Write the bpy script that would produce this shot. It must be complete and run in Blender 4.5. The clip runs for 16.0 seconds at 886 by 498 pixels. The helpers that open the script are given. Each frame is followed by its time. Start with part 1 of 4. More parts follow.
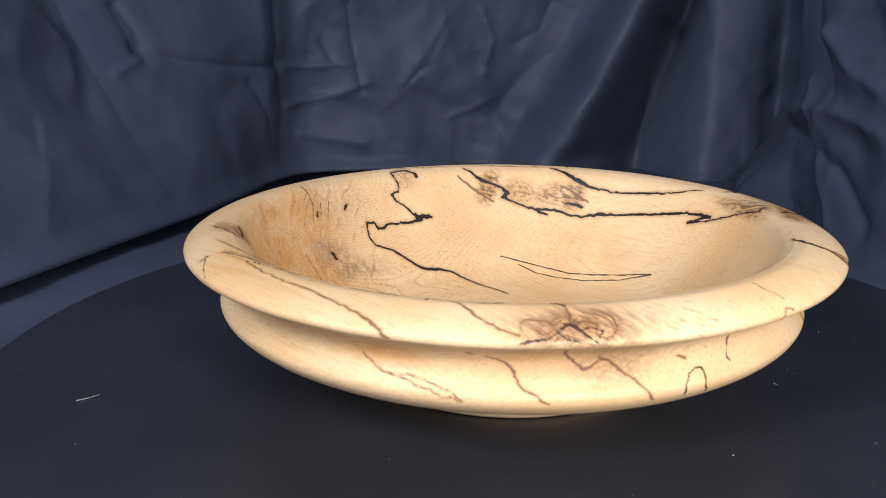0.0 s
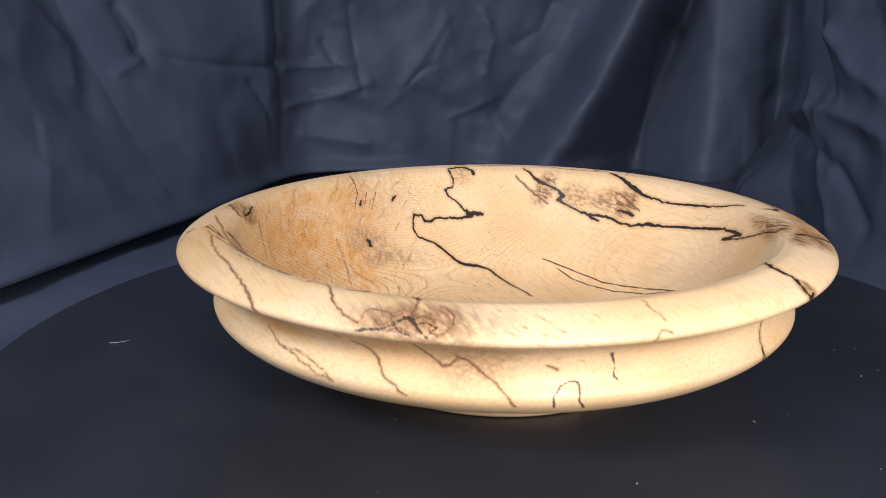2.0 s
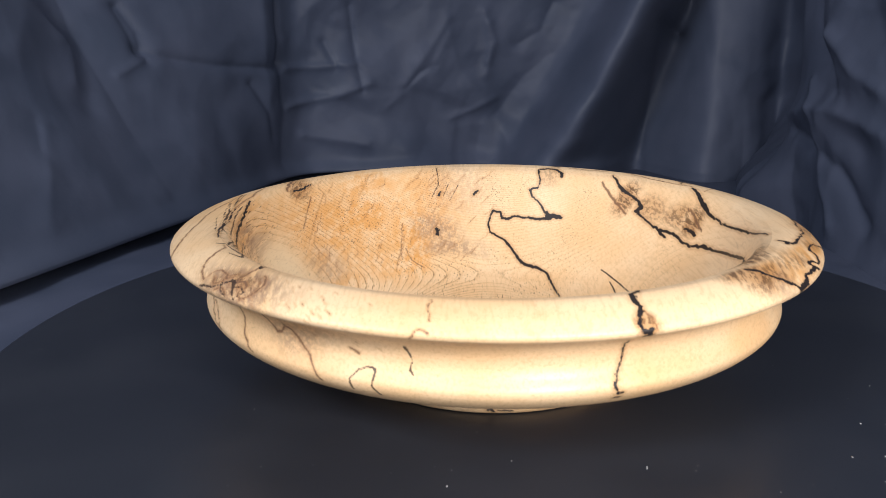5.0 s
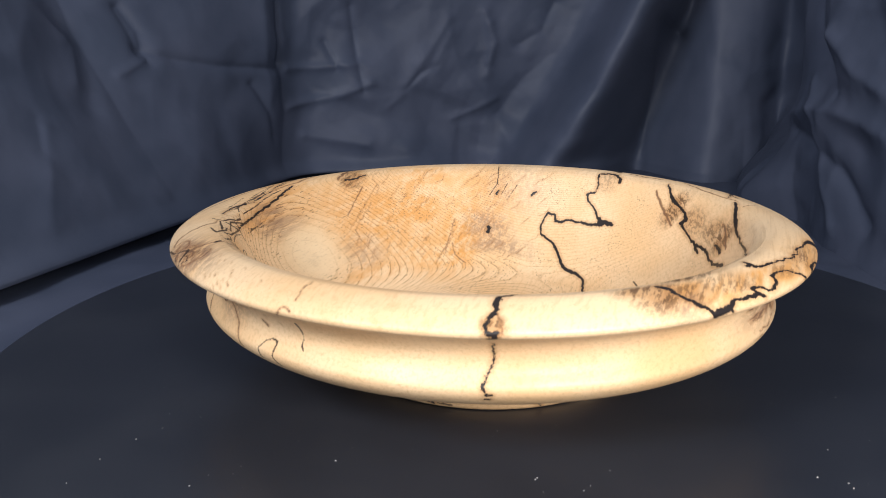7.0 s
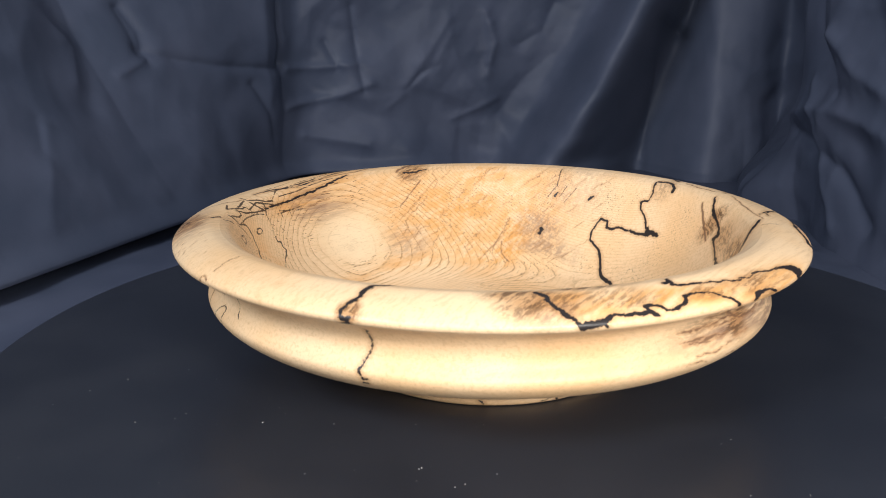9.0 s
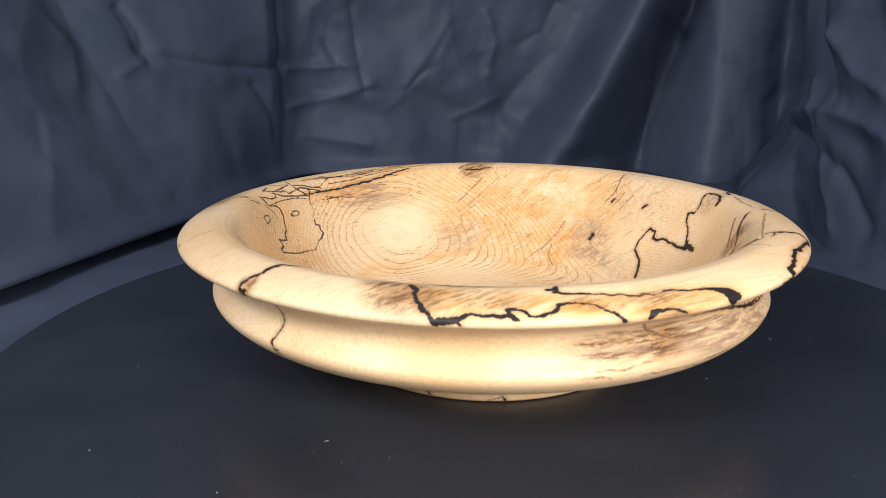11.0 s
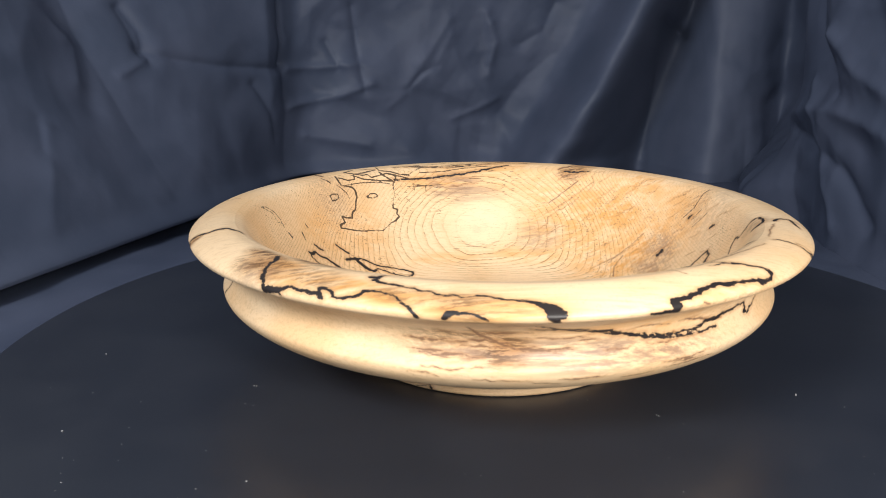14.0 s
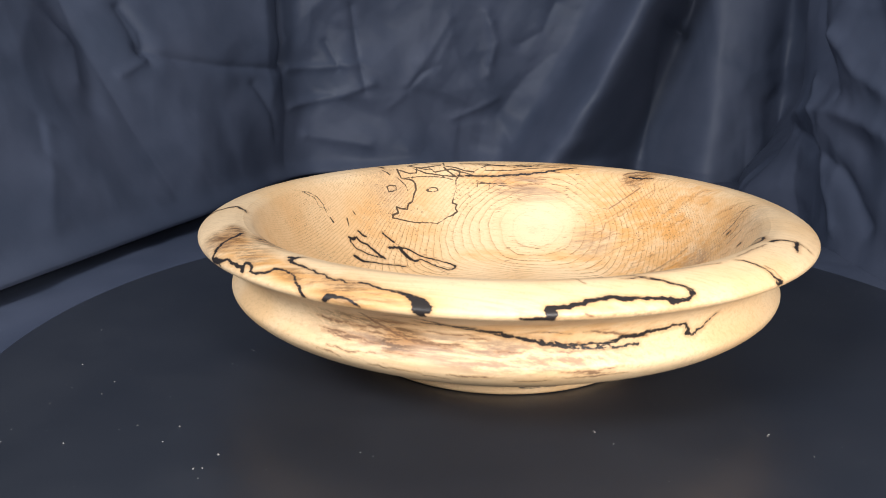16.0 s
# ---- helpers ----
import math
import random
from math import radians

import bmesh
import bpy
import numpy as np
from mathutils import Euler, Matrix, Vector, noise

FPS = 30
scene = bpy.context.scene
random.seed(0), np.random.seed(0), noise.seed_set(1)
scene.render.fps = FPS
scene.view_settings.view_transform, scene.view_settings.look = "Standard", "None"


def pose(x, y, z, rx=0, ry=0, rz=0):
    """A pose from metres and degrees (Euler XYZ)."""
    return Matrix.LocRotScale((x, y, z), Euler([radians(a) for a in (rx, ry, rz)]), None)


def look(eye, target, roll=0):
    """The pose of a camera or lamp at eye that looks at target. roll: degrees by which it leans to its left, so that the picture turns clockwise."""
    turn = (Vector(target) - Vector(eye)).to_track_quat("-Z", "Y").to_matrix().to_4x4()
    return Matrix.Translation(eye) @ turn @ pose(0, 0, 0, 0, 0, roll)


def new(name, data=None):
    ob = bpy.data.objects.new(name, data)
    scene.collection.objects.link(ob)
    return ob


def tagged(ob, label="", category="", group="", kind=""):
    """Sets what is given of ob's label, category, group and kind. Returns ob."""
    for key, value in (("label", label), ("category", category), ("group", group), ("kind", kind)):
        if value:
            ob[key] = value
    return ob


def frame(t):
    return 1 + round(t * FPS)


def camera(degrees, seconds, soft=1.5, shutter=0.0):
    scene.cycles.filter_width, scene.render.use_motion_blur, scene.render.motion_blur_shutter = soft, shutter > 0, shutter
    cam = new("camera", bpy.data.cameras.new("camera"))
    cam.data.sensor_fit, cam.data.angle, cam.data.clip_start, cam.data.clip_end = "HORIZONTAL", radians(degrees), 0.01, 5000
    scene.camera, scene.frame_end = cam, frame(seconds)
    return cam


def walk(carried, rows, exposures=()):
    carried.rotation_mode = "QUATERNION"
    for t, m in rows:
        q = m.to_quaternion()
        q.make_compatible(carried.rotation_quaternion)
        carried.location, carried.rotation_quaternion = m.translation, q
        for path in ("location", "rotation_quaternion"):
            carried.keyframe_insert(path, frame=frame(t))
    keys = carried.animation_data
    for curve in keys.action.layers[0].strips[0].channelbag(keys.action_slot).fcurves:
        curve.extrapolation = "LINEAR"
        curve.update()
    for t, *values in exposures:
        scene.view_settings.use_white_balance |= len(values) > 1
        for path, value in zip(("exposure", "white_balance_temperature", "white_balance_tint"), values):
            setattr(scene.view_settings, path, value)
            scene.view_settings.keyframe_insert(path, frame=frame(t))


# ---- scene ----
# The lens and the camera on its stand; it sways by a hair while it holds.
EYE = Vector((0.0, -0.4, 0.1626))


def aim(t, turn, tilt):
    d = Vector((math.sin(radians(turn)) * math.cos(radians(tilt)), math.cos(radians(turn)) * math.cos(radians(tilt)), math.sin(radians(tilt))))
    return t, look(EYE, EYE + d, 0.02)


cam = camera(58.38, 16.0, soft=0.7)
walk(cam, [
    aim(0.0, -4.775, -15.629), aim(2.0, -4.832, -15.608), aim(4.0, -4.858, -15.588), aim(7.0, -4.953, -15.547),
    aim(9.0, -4.979, -15.547), aim(12.0, -5.008, -15.547), aim(16.0, -5.05, -15.547),
], exposures=[(0.0, 0.29, 6450, 13.5), (4.0, 0.37, 6450, 13.5), (8.0, 0.44, 6500, 12), (12.0, 0.54, 6500, 10.5), (16.0, 0.61, 6550, 10)])
cam.data.dof.use_dof, cam.data.dof.focus_distance, cam.data.dof.aperture_fstop = True, 0.50, 26.0

# ---- light: a dim room, one soft lamp behind the camera, one high at its side ----
room = bpy.data.worlds.new("room")
room.use_nodes = True
room.node_tree.nodes["Background"].inputs["Color"].default_value = (0.82, 0.89, 1.0, 1)
room.node_tree.nodes["Background"].inputs["Strength"].default_value = 0.28
scene.world = room


def soft_lamp(name, eye, target, width, height, watts, colour):
    lamp = bpy.data.lights.new(name, "AREA")
    lamp.shape, lamp.size, lamp.size_y, lamp.energy, lamp.color = "RECTANGLE", width, height, watts, colour
    ob = new(name, lamp)
    ob.matrix_basis = look(eye, target)
    return tagged(ob, "soft white studio lamp", "lamp", kind="structure")


soft_lamp("key_lamp", (0.20, -0.50, 0.25), (0.0, 0.05, 0.04), 0.14, 0.10, 2.45, (1.0, 0.96, 0.90))
soft_lamp("side_lamp", (-0.80, -1.05, 0.95), (-0.02, 0.25, 0.05), 0.40, 0.40, 12.6, (0.93, 0.96, 1.0))


# ---- materials ----
class Nodes:
    """A small shorthand for node materials."""

    def __init__(self, name):
        self.material = bpy.data.materials.new(name)
        self.material.use_nodes = True
        self.tree = self.material.node_tree
        self.shader = self.tree.nodes["Principled BSDF"]

    def put(self, socket, value):
        if isinstance(value, bpy.types.NodeSocket):
            self.tree.links.new(value, socket)
        elif value is not None:
            socket.default_value = value

    def math(self, op, a, b=None, c=None, clamp=False):
        n = self.tree.nodes.new("ShaderNodeMath")
        n.operation, n.use_clamp = op, clamp
        for s, v in zip(n.inputs, (a, b, c)):
            self.put(s, v)
        return n.outputs[0]

    def ramp(self, x, low, high, to_low=0.0, to_high=1.0, smooth=True):
        n = self.tree.nodes.new("ShaderNodeMapRange")
        n.interpolation_type = "SMOOTHSTEP" if smooth else "LINEAR"
        for s, v in zip(n.inputs, (x, low, high, to_low, to_high)):
            self.put(s, v)
        return n.outputs[0]

    def mix(self, factor, a, b, blend="MIX"):
        n = self.tree.nodes.new("ShaderNodeMix")
        n.data_type, n.blend_type = "RGBA", blend
        self.put(n.inputs[0], factor), self.put(n.inputs[6], a), self.put(n.inputs[7], b)
        return n.outputs[2]

    def coords(self, stretch=(1, 1, 1), turn=0.0):
        c = self.tree.nodes.new("ShaderNodeTexCoord").outputs["Object"]
        if turn:
            r = self.tree.nodes.new("ShaderNodeMapping")
            self.put(r.inputs["Vector"], c)
            r.inputs["Rotation"].default_value = (0, 0, radians(turn))
            c = r.outputs[0]
        m = self.tree.nodes.new("ShaderNodeMapping")
        self.put(m.inputs["Vector"], c)
        m.inputs["Scale"].default_value = stretch
        return m.outputs[0]

    def noise(self, vector, scale, detail=3.0, rough=0.55, twist=0.0):
        n = self.tree.nodes.new("ShaderNodeTexNoise")
        self.put(n.inputs["Vector"], vector)
        n.inputs["Scale"].default_value, n.inputs["Detail"].default_value = scale, detail
        n.inputs["Roughness"].default_value, n.inputs["Distortion"].default_value = rough, twist
        return n.outputs["Fac"]

    def attribute(self, name):
        n = self.tree.nodes.new("ShaderNodeAttribute")
        n.attribute_name = name
        return n.outputs["Fac"]

    def bump(self, height, strength, distance):
        n = self.tree.nodes.new("ShaderNodeBump")
        n.inputs["Strength"].default_value, n.inputs["Distance"].default_value = strength, distance
        self.put(n.inputs["Height"], height)
        self.put(self.shader.inputs["Normal"], n.outputs[0])

    def finish(self, colour, rough, metal=0.0, **more):
        self.put(self.shader.inputs["Base Color"], colour)
        self.put(self.shader.inputs["Roughness"], rough)
        self.put(self.shader.inputs["Metallic"], metal)
        for key, value in more.items():
            self.put(self.shader.inputs[key.replace("_", " ")], value)
        return self.material


def wood_material():
    n = Nodes("spalted_wood")
    at = n.coords()
    grain = n.attribute("grain")
    ring = n.math("ADD", n.attribute("ring"), n.math("MULTIPLY", n.math("SUBTRACT", n.noise(at, 22.0, 3.0), 0.5), 2.6))
    pale = n.attribute("pale")
    # growth rings: a slow pale swell with a sharp late-wood edge, broken into rows of pores
    phase = n.math("FRACT", ring)
    edge = n.ramp(phase, 0.975, 1.0, 1.0, 0.0)
    late = n.math("MULTIPLY", n.ramp(phase, 0.50, 0.96), edge)
    strong = n.ramp(n.noise(at, 14.0, 2.0), 0.36, 0.66, 0.30, 1.0)
    late = n.math("MULTIPLY", n.math("MULTIPLY", late, strong), grain)
    fine = n.noise(n.coords((30, 700, 700), 40), 1.0, 3.0, 0.6)
    broad = n.noise(at, 18.0, 3.0)
    tone = n.mix(n.ramp(broad, 0.35, 0.68), (0.845, 0.614, 0.376, 1), (0.782, 0.512, 0.268, 1))
    tone = n.mix(n.math("MULTIPLY", pale, 0.8), tone, (0.88, 0.710, 0.470, 1))
    tone = n.mix(n.math("MULTIPLY", n.ramp(fine, 0.46, 0.68), n.ramp(pale, 0.0, 1.0, 0.26, 0.06)), tone, (0.50, 0.30, 0.13, 1))
    tone = n.mix(n.math("MULTIPLY", late, 0.55), tone, (0.50, 0.265, 0.085, 1))
    row = n.math("MULTIPLY", n.math("MULTIPLY", n.ramp(phase, 0.80, 0.92), edge), grain)
    row = n.math("MULTIPLY", row, n.ramp(n.noise(n.coords((260, 800, 800), 40), 1.0, 3.0, 0.6), 0.43, 0.53))
    tone = n.mix(n.math("MULTIPLY", row, n.ramp(n.noise(at, 24.0, 2.0), 0.36, 0.58, 0.20, 0.90)), tone, (0.20, 0.10, 0.042, 1))
    # warm and grey discolouring
    warm = n.math("MULTIPLY", n.attribute("warm"), n.ramp(n.noise(n.coords((16, 190, 190), 40), 1.0, 4.0, 0.62), 0.34, 0.60, 0.10, 1.0), clamp=True)
    tone = n.mix(n.math("MULTIPLY", warm, 0.95), tone, (0.68, 0.315, 0.070, 1))
    grey = n.math("MULTIPLY", n.attribute("grey"), n.ramp(n.noise(n.coords((26, 420, 420), 40), 1.0, 5.0, 0.68), 0.36, 0.60, 0.12, 1.0), clamp=True)
    tone = n.mix(n.math("MULTIPLY", grey, 0.85), tone, (0.23, 0.140, 0.100, 1))
    blot = n.math("MULTIPLY", n.attribute("stain"), n.ramp(n.noise(at, 70.0, 4.0, 0.6), 0.30, 0.55, 0.35, 1.0), clamp=True)
    tone = n.mix(n.math("MULTIPLY", blot, 0.70), tone, (0.44, 0.225, 0.085, 1))
    thread = n.ramp(n.noise(n.coords((60, 520, 520), 40), 1.0, 5.0, 0.75), 0.47, 0.56)
    stain = n.math("MULTIPLY", n.attribute("stain"), thread, clamp=True)
    tone = n.mix(n.math("MULTIPLY", stain, 0.80), tone, (0.085, 0.042, 0.020, 1))
    speck = n.noise(at, 820.0, 2.0, 0.6)
    tone = n.mix(n.ramp(speck, 0.55, 0.74, 0.0, 0.22), tone, (0.40, 0.22, 0.09, 1))
    # short open pores along the grain, in drifts
    pores = n.ramp(n.noise(n.coords((120, 1300, 1300), 40), 1.0, 2.0, 0.5), 0.61, 0.68)
    drift = n.math("MULTIPLY", n.ramp(grain, 0.08, 0.28, 0.15, 1.0), n.ramp(n.noise(at, 22.0, 2.0), 0.40, 0.60, 0.05, 0.90))
    tone = n.mix(n.math("MULTIPLY", pores, drift), tone, (0.20, 0.11, 0.05, 1))
    # zone lines with an edge that feathers along the grain
    brush = n.math("SUBTRACT", n.noise(n.coords((70, 1250, 1250), 40), 1.0, 3.0, 0.65), 0.5)
    fray = n.math("ADD", n.math("MULTIPLY", n.math("SUBTRACT", n.noise(at, 420.0, 3.0, 0.6), 0.5), 0.9), n.math("MULTIPLY", brush, 2.0))
    soft = n.math("ADD", n.attribute("brown"), n.math("MULTIPLY", fray, 0.6))
    tone = n.mix(n.ramp(soft, -0.25, 0.9, 0.45, 0.0), tone, (0.42, 0.20, 0.075, 1))
    tone = n.mix(n.ramp(soft, -0.30, 0.15, 0.80, 0.0), tone, (0.150, 0.078, 0.045, 1))
    line = n.math("ADD", n.attribute("line"), fray)
    tone = n.mix(n.ramp(line, 0.0, 2.2, 0.42, 0.0), tone, (0.40, 0.20, 0.075, 1))
    tone = n.mix(n.ramp(line, -0.12, 0.18, 1.0, 0.0), tone, (0.020, 0.015, 0.014, 1))
    hair = n.math("ADD", n.attribute("hair"), n.math("MULTIPLY", fray, 0.7))
    tone = n.mix(n.ramp(hair, -0.20, 0.12, 0.92, 0.0), tone, (0.035, 0.020, 0.014, 1))
    relief = n.math("SUBTRACT", n.math("MULTIPLY", fine, 0.4), n.math("ADD", n.math("MULTIPLY", pores, 0.7), n.math("MULTIPLY", late, 0.25)))
    n.bump(n.math("ADD", relief, n.math("MULTIPLY", speck, 0.3)), 0.22, 0.0006)
    rough = n.ramp(broad, 0.3, 0.7, 0.42, 0.54)
    return n.finish(tone, rough, Coat_Weight=0.08, Coat_Roughness=0.32, Specular_IOR_Level=0.36)


def cloth_material():
    n = Nodes("black_cloth")
    at = n.coords()
    broad = n.noise(at, 9.0, 4.0)
    weave = n.noise(n.coords((2400, 2400, 900)), 1.0, 1.0)
    tone = n.mix(n.ramp(broad, 0.3, 0.7), (0.052, 0.066, 0.104, 1), (0.076, 0.090, 0.136, 1))
    tone = n.mix(n.math("MULTIPLY", weave, 0.2), tone, (0.095, 0.106, 0.15, 1))
    n.bump(n.math("ADD", n.math("MULTIPLY", weave, 0.05), n.noise(at, 60.0, 3.0)), 0.25, 0.0012)
    return n.finish(tone, n.ramp(broad, 0.3, 0.7, 0.46, 0.56), Specular_IOR_Level=0.22)


def turntable_material():
    n = Nodes("black_plastic")
    at = n.coords()
    broad = n.noise(at, 12.0, 4.0)
    grain = n.noise(at, 1800.0, 2.0)
    tone = n.mix(n.ramp(broad, 0.3, 0.7), (0.0145, 0.0175, 0.0255, 1), (0.0190, 0.0222, 0.0312, 1))
    n.bump(grain, 0.08, 0.0002)
    return n.finish(tone, n.ramp(broad, 0.35, 0.7, 0.32, 0.40), Specular_IOR_Level=0.8)


def dust_material():
    n = Nodes("pale_dust")
    tone = n.mix(n.noise(n.coords(), 900.0), (0.24, 0.25, 0.27, 1), (0.48, 0.47, 0.45, 1))
    return n.finish(tone, 0.8)


WOOD, CLOTH, BLACK, DUST = wood_material(), cloth_material(), turntable_material(), dust_material()


# ---- building helpers ----
def sheet(name, points, faces, material, parent=None, label=""):
    """A smooth mesh object from vertex and face arrays."""
    mesh = bpy.data.meshes.new(name)
    mesh.from_pydata(points, [], faces)
    mesh.materials.append(material)
    mesh.polygons.foreach_set("use_smooth", [True] * len(mesh.polygons))
    ob = new(name, mesh)
    ob.parent = parent
    if label:
        ob["label"] = label
    return ob


def grid_faces(rows, cols, closed):
    """Quads of a grid of rows x cols vertices; closed joins the last column to the first."""
    i, j = np.meshgrid(np.arange(rows - 1), np.arange(cols if closed else cols - 1), indexing="ij")
    k = (j + 1) % cols
    return np.stack([i * cols + j, (i + 1) * cols + j, (i + 1) * cols + k, i * cols + k], -1).reshape(-1, 4)


def grid_sheet(name, p, closed, material, parent=None, label="", normals=None):
    """A grid of vertices p[rows, cols, 3] as one mesh object."""
    rows, cols = p.shape[:2]
    faces = grid_faces(rows, cols, closed)
    mesh = bpy.data.meshes.new(name)
    mesh.vertices.add(rows * cols)
    mesh.vertices.foreach_set("co", p.astype(np.float32).ravel())
    mesh.loops.add(faces.size)
    mesh.loops.foreach_set("vertex_index", faces.astype(np.int32).ravel())
    mesh.polygons.add(len(faces))
    mesh.polygons.foreach_set("loop_start", np.arange(0, faces.size, 4, dtype=np.int32))
    mesh.update(calc_edges=True)
    mesh.polygons.foreach_set("use_smooth", np.ones(len(faces), bool))
    mesh.materials.append(material)
    if normals is not None:
        mesh.normals_split_custom_set_from_vertices(normals.reshape(-1, 3).tolist())
    ob = new(name, mesh)
    ob.parent = parent
    if label:
        ob["label"] = label
    return ob


def smooth_curve(points, step):
    """A smooth curve (Catmull-Rom) through 2D points, at even steps along it."""
    p = np.array(points, float)
    p = np.vstack([2 * p[0] - p[1], p, 2 * p[-1] - p[-2]])
    out = []
    for a, b, c, d in zip(p[:-3], p[1:-2], p[2:-1], p[3:]):
        ab, bc, cd = [max(np.linalg.norm(v - u), 1e-9) ** 0.5 for u, v in ((a, b), (b, c), (c, d))]
        for t in np.linspace(0, bc, 24, endpoint=False):
            t += ab
            u1 = (ab - t) / ab * a + t / ab * b
            u2 = (ab + bc - t) / bc * b + (t - ab) / bc * c
            u3 = (ab + bc + cd - t) / cd * c + (t - ab - bc) / cd * d
            v1 = (ab + bc - t) / (ab + bc) * u1 + t / (ab + bc) * u2
            v2 = (ab + bc + cd - t) / (bc + cd) * u2 + (t - ab) / (bc + cd) * u3
            out.append((ab + bc - t) / bc * v1 + (t - ab) / bc * v2)
    out = np.array(out + [p[-2]])
    run = np.concatenate([[0], np.cumsum(np.linalg.norm(np.diff(out, axis=0), axis=1))])
    s = np.linspace(0, run[-1], int(run[-1] / step) + 1)
    return np.stack([np.interp(s, run, out[:, 0]), np.interp(s, run, out[:, 1])], 1)


# ---- the place: black cloth hung round three sides of a table, a round turntable ----
PLAN = [(-0.47, -0.30), (-0.425, -0.05), (-0.395, 0.16), (-0.365, 0.29), (-0.34, 0.40), (-0.322, 0.52), (-0.312, 0.60), (-0.28, 0.665), (-0.20, 0.695), (-0.05, 0.71), (0.10, 0.71), (0.20, 0.70), (0.285, 0.705),
        (0.335, 0.735), (0.372, 0.758), (0.380, 0.715), (0.354, 0.60), (0.325, 0.49), (0.312, 0.40), (0.311, 0.31), (0.318, 0.22), (0.34, 0.05), (0.38, -0.30)]
FOLDS = []


def fold(width, height, *points, far=None):
    """A ridge (height above 0) or a hollow of the hung cloth through (metres along it, metres up), from its top down; sizes in
    millimetres. far: its width towards the end of the cloth, where that differs."""
    FOLDS.append((width / 1000, height / 1000, np.array(points, float), (far or width) / 1000))


# the great slanting fold, the hollow beside it, the next panel, and the edge of the side panel before the deep corner
fold(150, -72, (1.415, 0.270), (1.385, 0.190), (1.345, 0.110), (1.295, 0.040), (1.255, -0.020), far=34)
fold(40, 60, (1.460, 0.270), (1.436, 0.198), (1.418, 0.156), (1.391, 0.104), (1.350, 0.027), (1.313, -0.020), far=38)
fold(44, -105, (1.555, 0.270), (1.530, 0.184), (1.510, 0.141), (1.488, 0.083), (1.470, 0.030), (1.452, -0.030), far=62)
fold(42, 15, (1.585, 0.260), (1.563, 0.198), (1.548, 0.127), (1.540, 0.053), (1.536, -0.030), far=24)
fold(30, 22, (1.930, 0.270), (1.938, 0.170), (1.933, 0.100), (1.911, 0.050), (1.888, 0.000), (1.873, -0.030), far=70)
fold(9, -14, (1.474, 0.172), (1.494, 0.163), (1.516, 0.154))
fold(9, 7, (0.985, 0.022), (1.026, 0.014), (1.075, 0.006))
fold(7, 5, (0.958, 0.062), (1.036, 0.074), (1.080, 0.090))
fold(6, 4, (0.960, 0.112), (1.007, 0.112), (1.062, 0.116))
fold(6, -5, (0.763, 0.185), (0.772, 0.158), (0.767, 0.128))
fold(12, 5, (0.588, 0.075), (0.562, 0.038), (0.534, 0.000))
fold(9, 4, (1.186, 0.175), (1.161, 0.133), (1.129, 0.088))
fold(8, 4, (1.237, 0.185), (1.245, 0.141), (1.240, 0.100))
fold(5, -5, (0.948, 0.218), (0.945, 0.163), (0.948, 0.119))
fold(9, -4, (0.948, 0.119), (0.952, 0.055), (0.943, -0.015))
fold(5, -4, (0.760, 0.139), (0.795, 0.129), (0.848, 0.120), (0.939, 0.112))
fold(9, -4, (0.757, 0.183), (0.761, 0.160), (0.761, 0.136))
fold(4, 3, (0.721, 0.115), (0.751, 0.126), (0.769, 0.131))
fold(16, -5, (0.673, 0.179), (0.695, 0.158), (0.683, 0.126), (0.664, 0.086))
fold(12, 4, (0.665, 0.171), (0.683, 0.145), (0.662, 0.112))
fold(10, -4, (0.587, 0.083), (0.571, 0.055))
fold(5, -3, (1.018, 0.145), (1.035, 0.111))
fold(5, -4, (1.054, 0.192), (1.061, 0.126), (1.070, 0.081))
fold(5, 3, (1.243, 0.170), (1.251, 0.145), (1.243, 0.117))
fold(8, -4, (1.329, 0.199), (1.312, 0.159), (1.282, 0.141))
fold(5, 3, (1.191, 0.038), (1.222, 0.050), (1.253, 0.066))
fold(6, -4, (1.128, 0.080), (1.148, 0.103), (1.167, 0.111))
fold(8, 3, (1.104, 0.057), (1.167, 0.111), (1.190, 0.156))
fold(14, -5, (1.253, 0.042), (1.291, 0.096), (1.328, 0.127))
fold(10, 6, (2.031, 0.157), (2.084, 0.124), (2.128, 0.112))
fold(12, 8, (1.926, 0.072), (1.993, 0.085), (2.059, 0.087), (2.139, 0.076))
fold(12, -7, (1.936, 0.056), (2.003, 0.048), (2.063, 0.034), (2.125, -0.005))
fold(9, 5, (1.978, 0.110), (2.033, 0.020), (2.068, -0.019))
fold(14, -6, (1.973, 0.200), (1.993, 0.140), (2.043, 0.105))
fold(8, 3, (0.656, 0.004), (0.689, -0.007))
fold(6, -4, (0.897, 0.096), (0.919, 0.058), (0.927, 0.028))


def folded(u, z):
    """How far the cloth stands out at a place."""
    out = np.zeros(u.shape)
    for width, height, points, far in FOLDS:
        near, side = np.full(u.shape, 9.0), np.zeros(u.shape)
        for a, b in zip(points[:-1], points[1:]):
            d = b - a
            t = np.clip(((u - a[0]) * d[0] + (z - a[1]) * d[1]) / (d @ d), 0, 1)
            gap = np.hypot(u - a[0] - t * d[0], z - a[1] - t * d[1])
            side = np.where(gap < near, d[0] * (z - a[1]) - d[1] * (u - a[0]), side)
            near = np.minimum(near, gap)
        out += height * np.exp(-(near / np.where(side > 0, far, width)) ** (2 if width > 0.014 else 1.35))
    return out


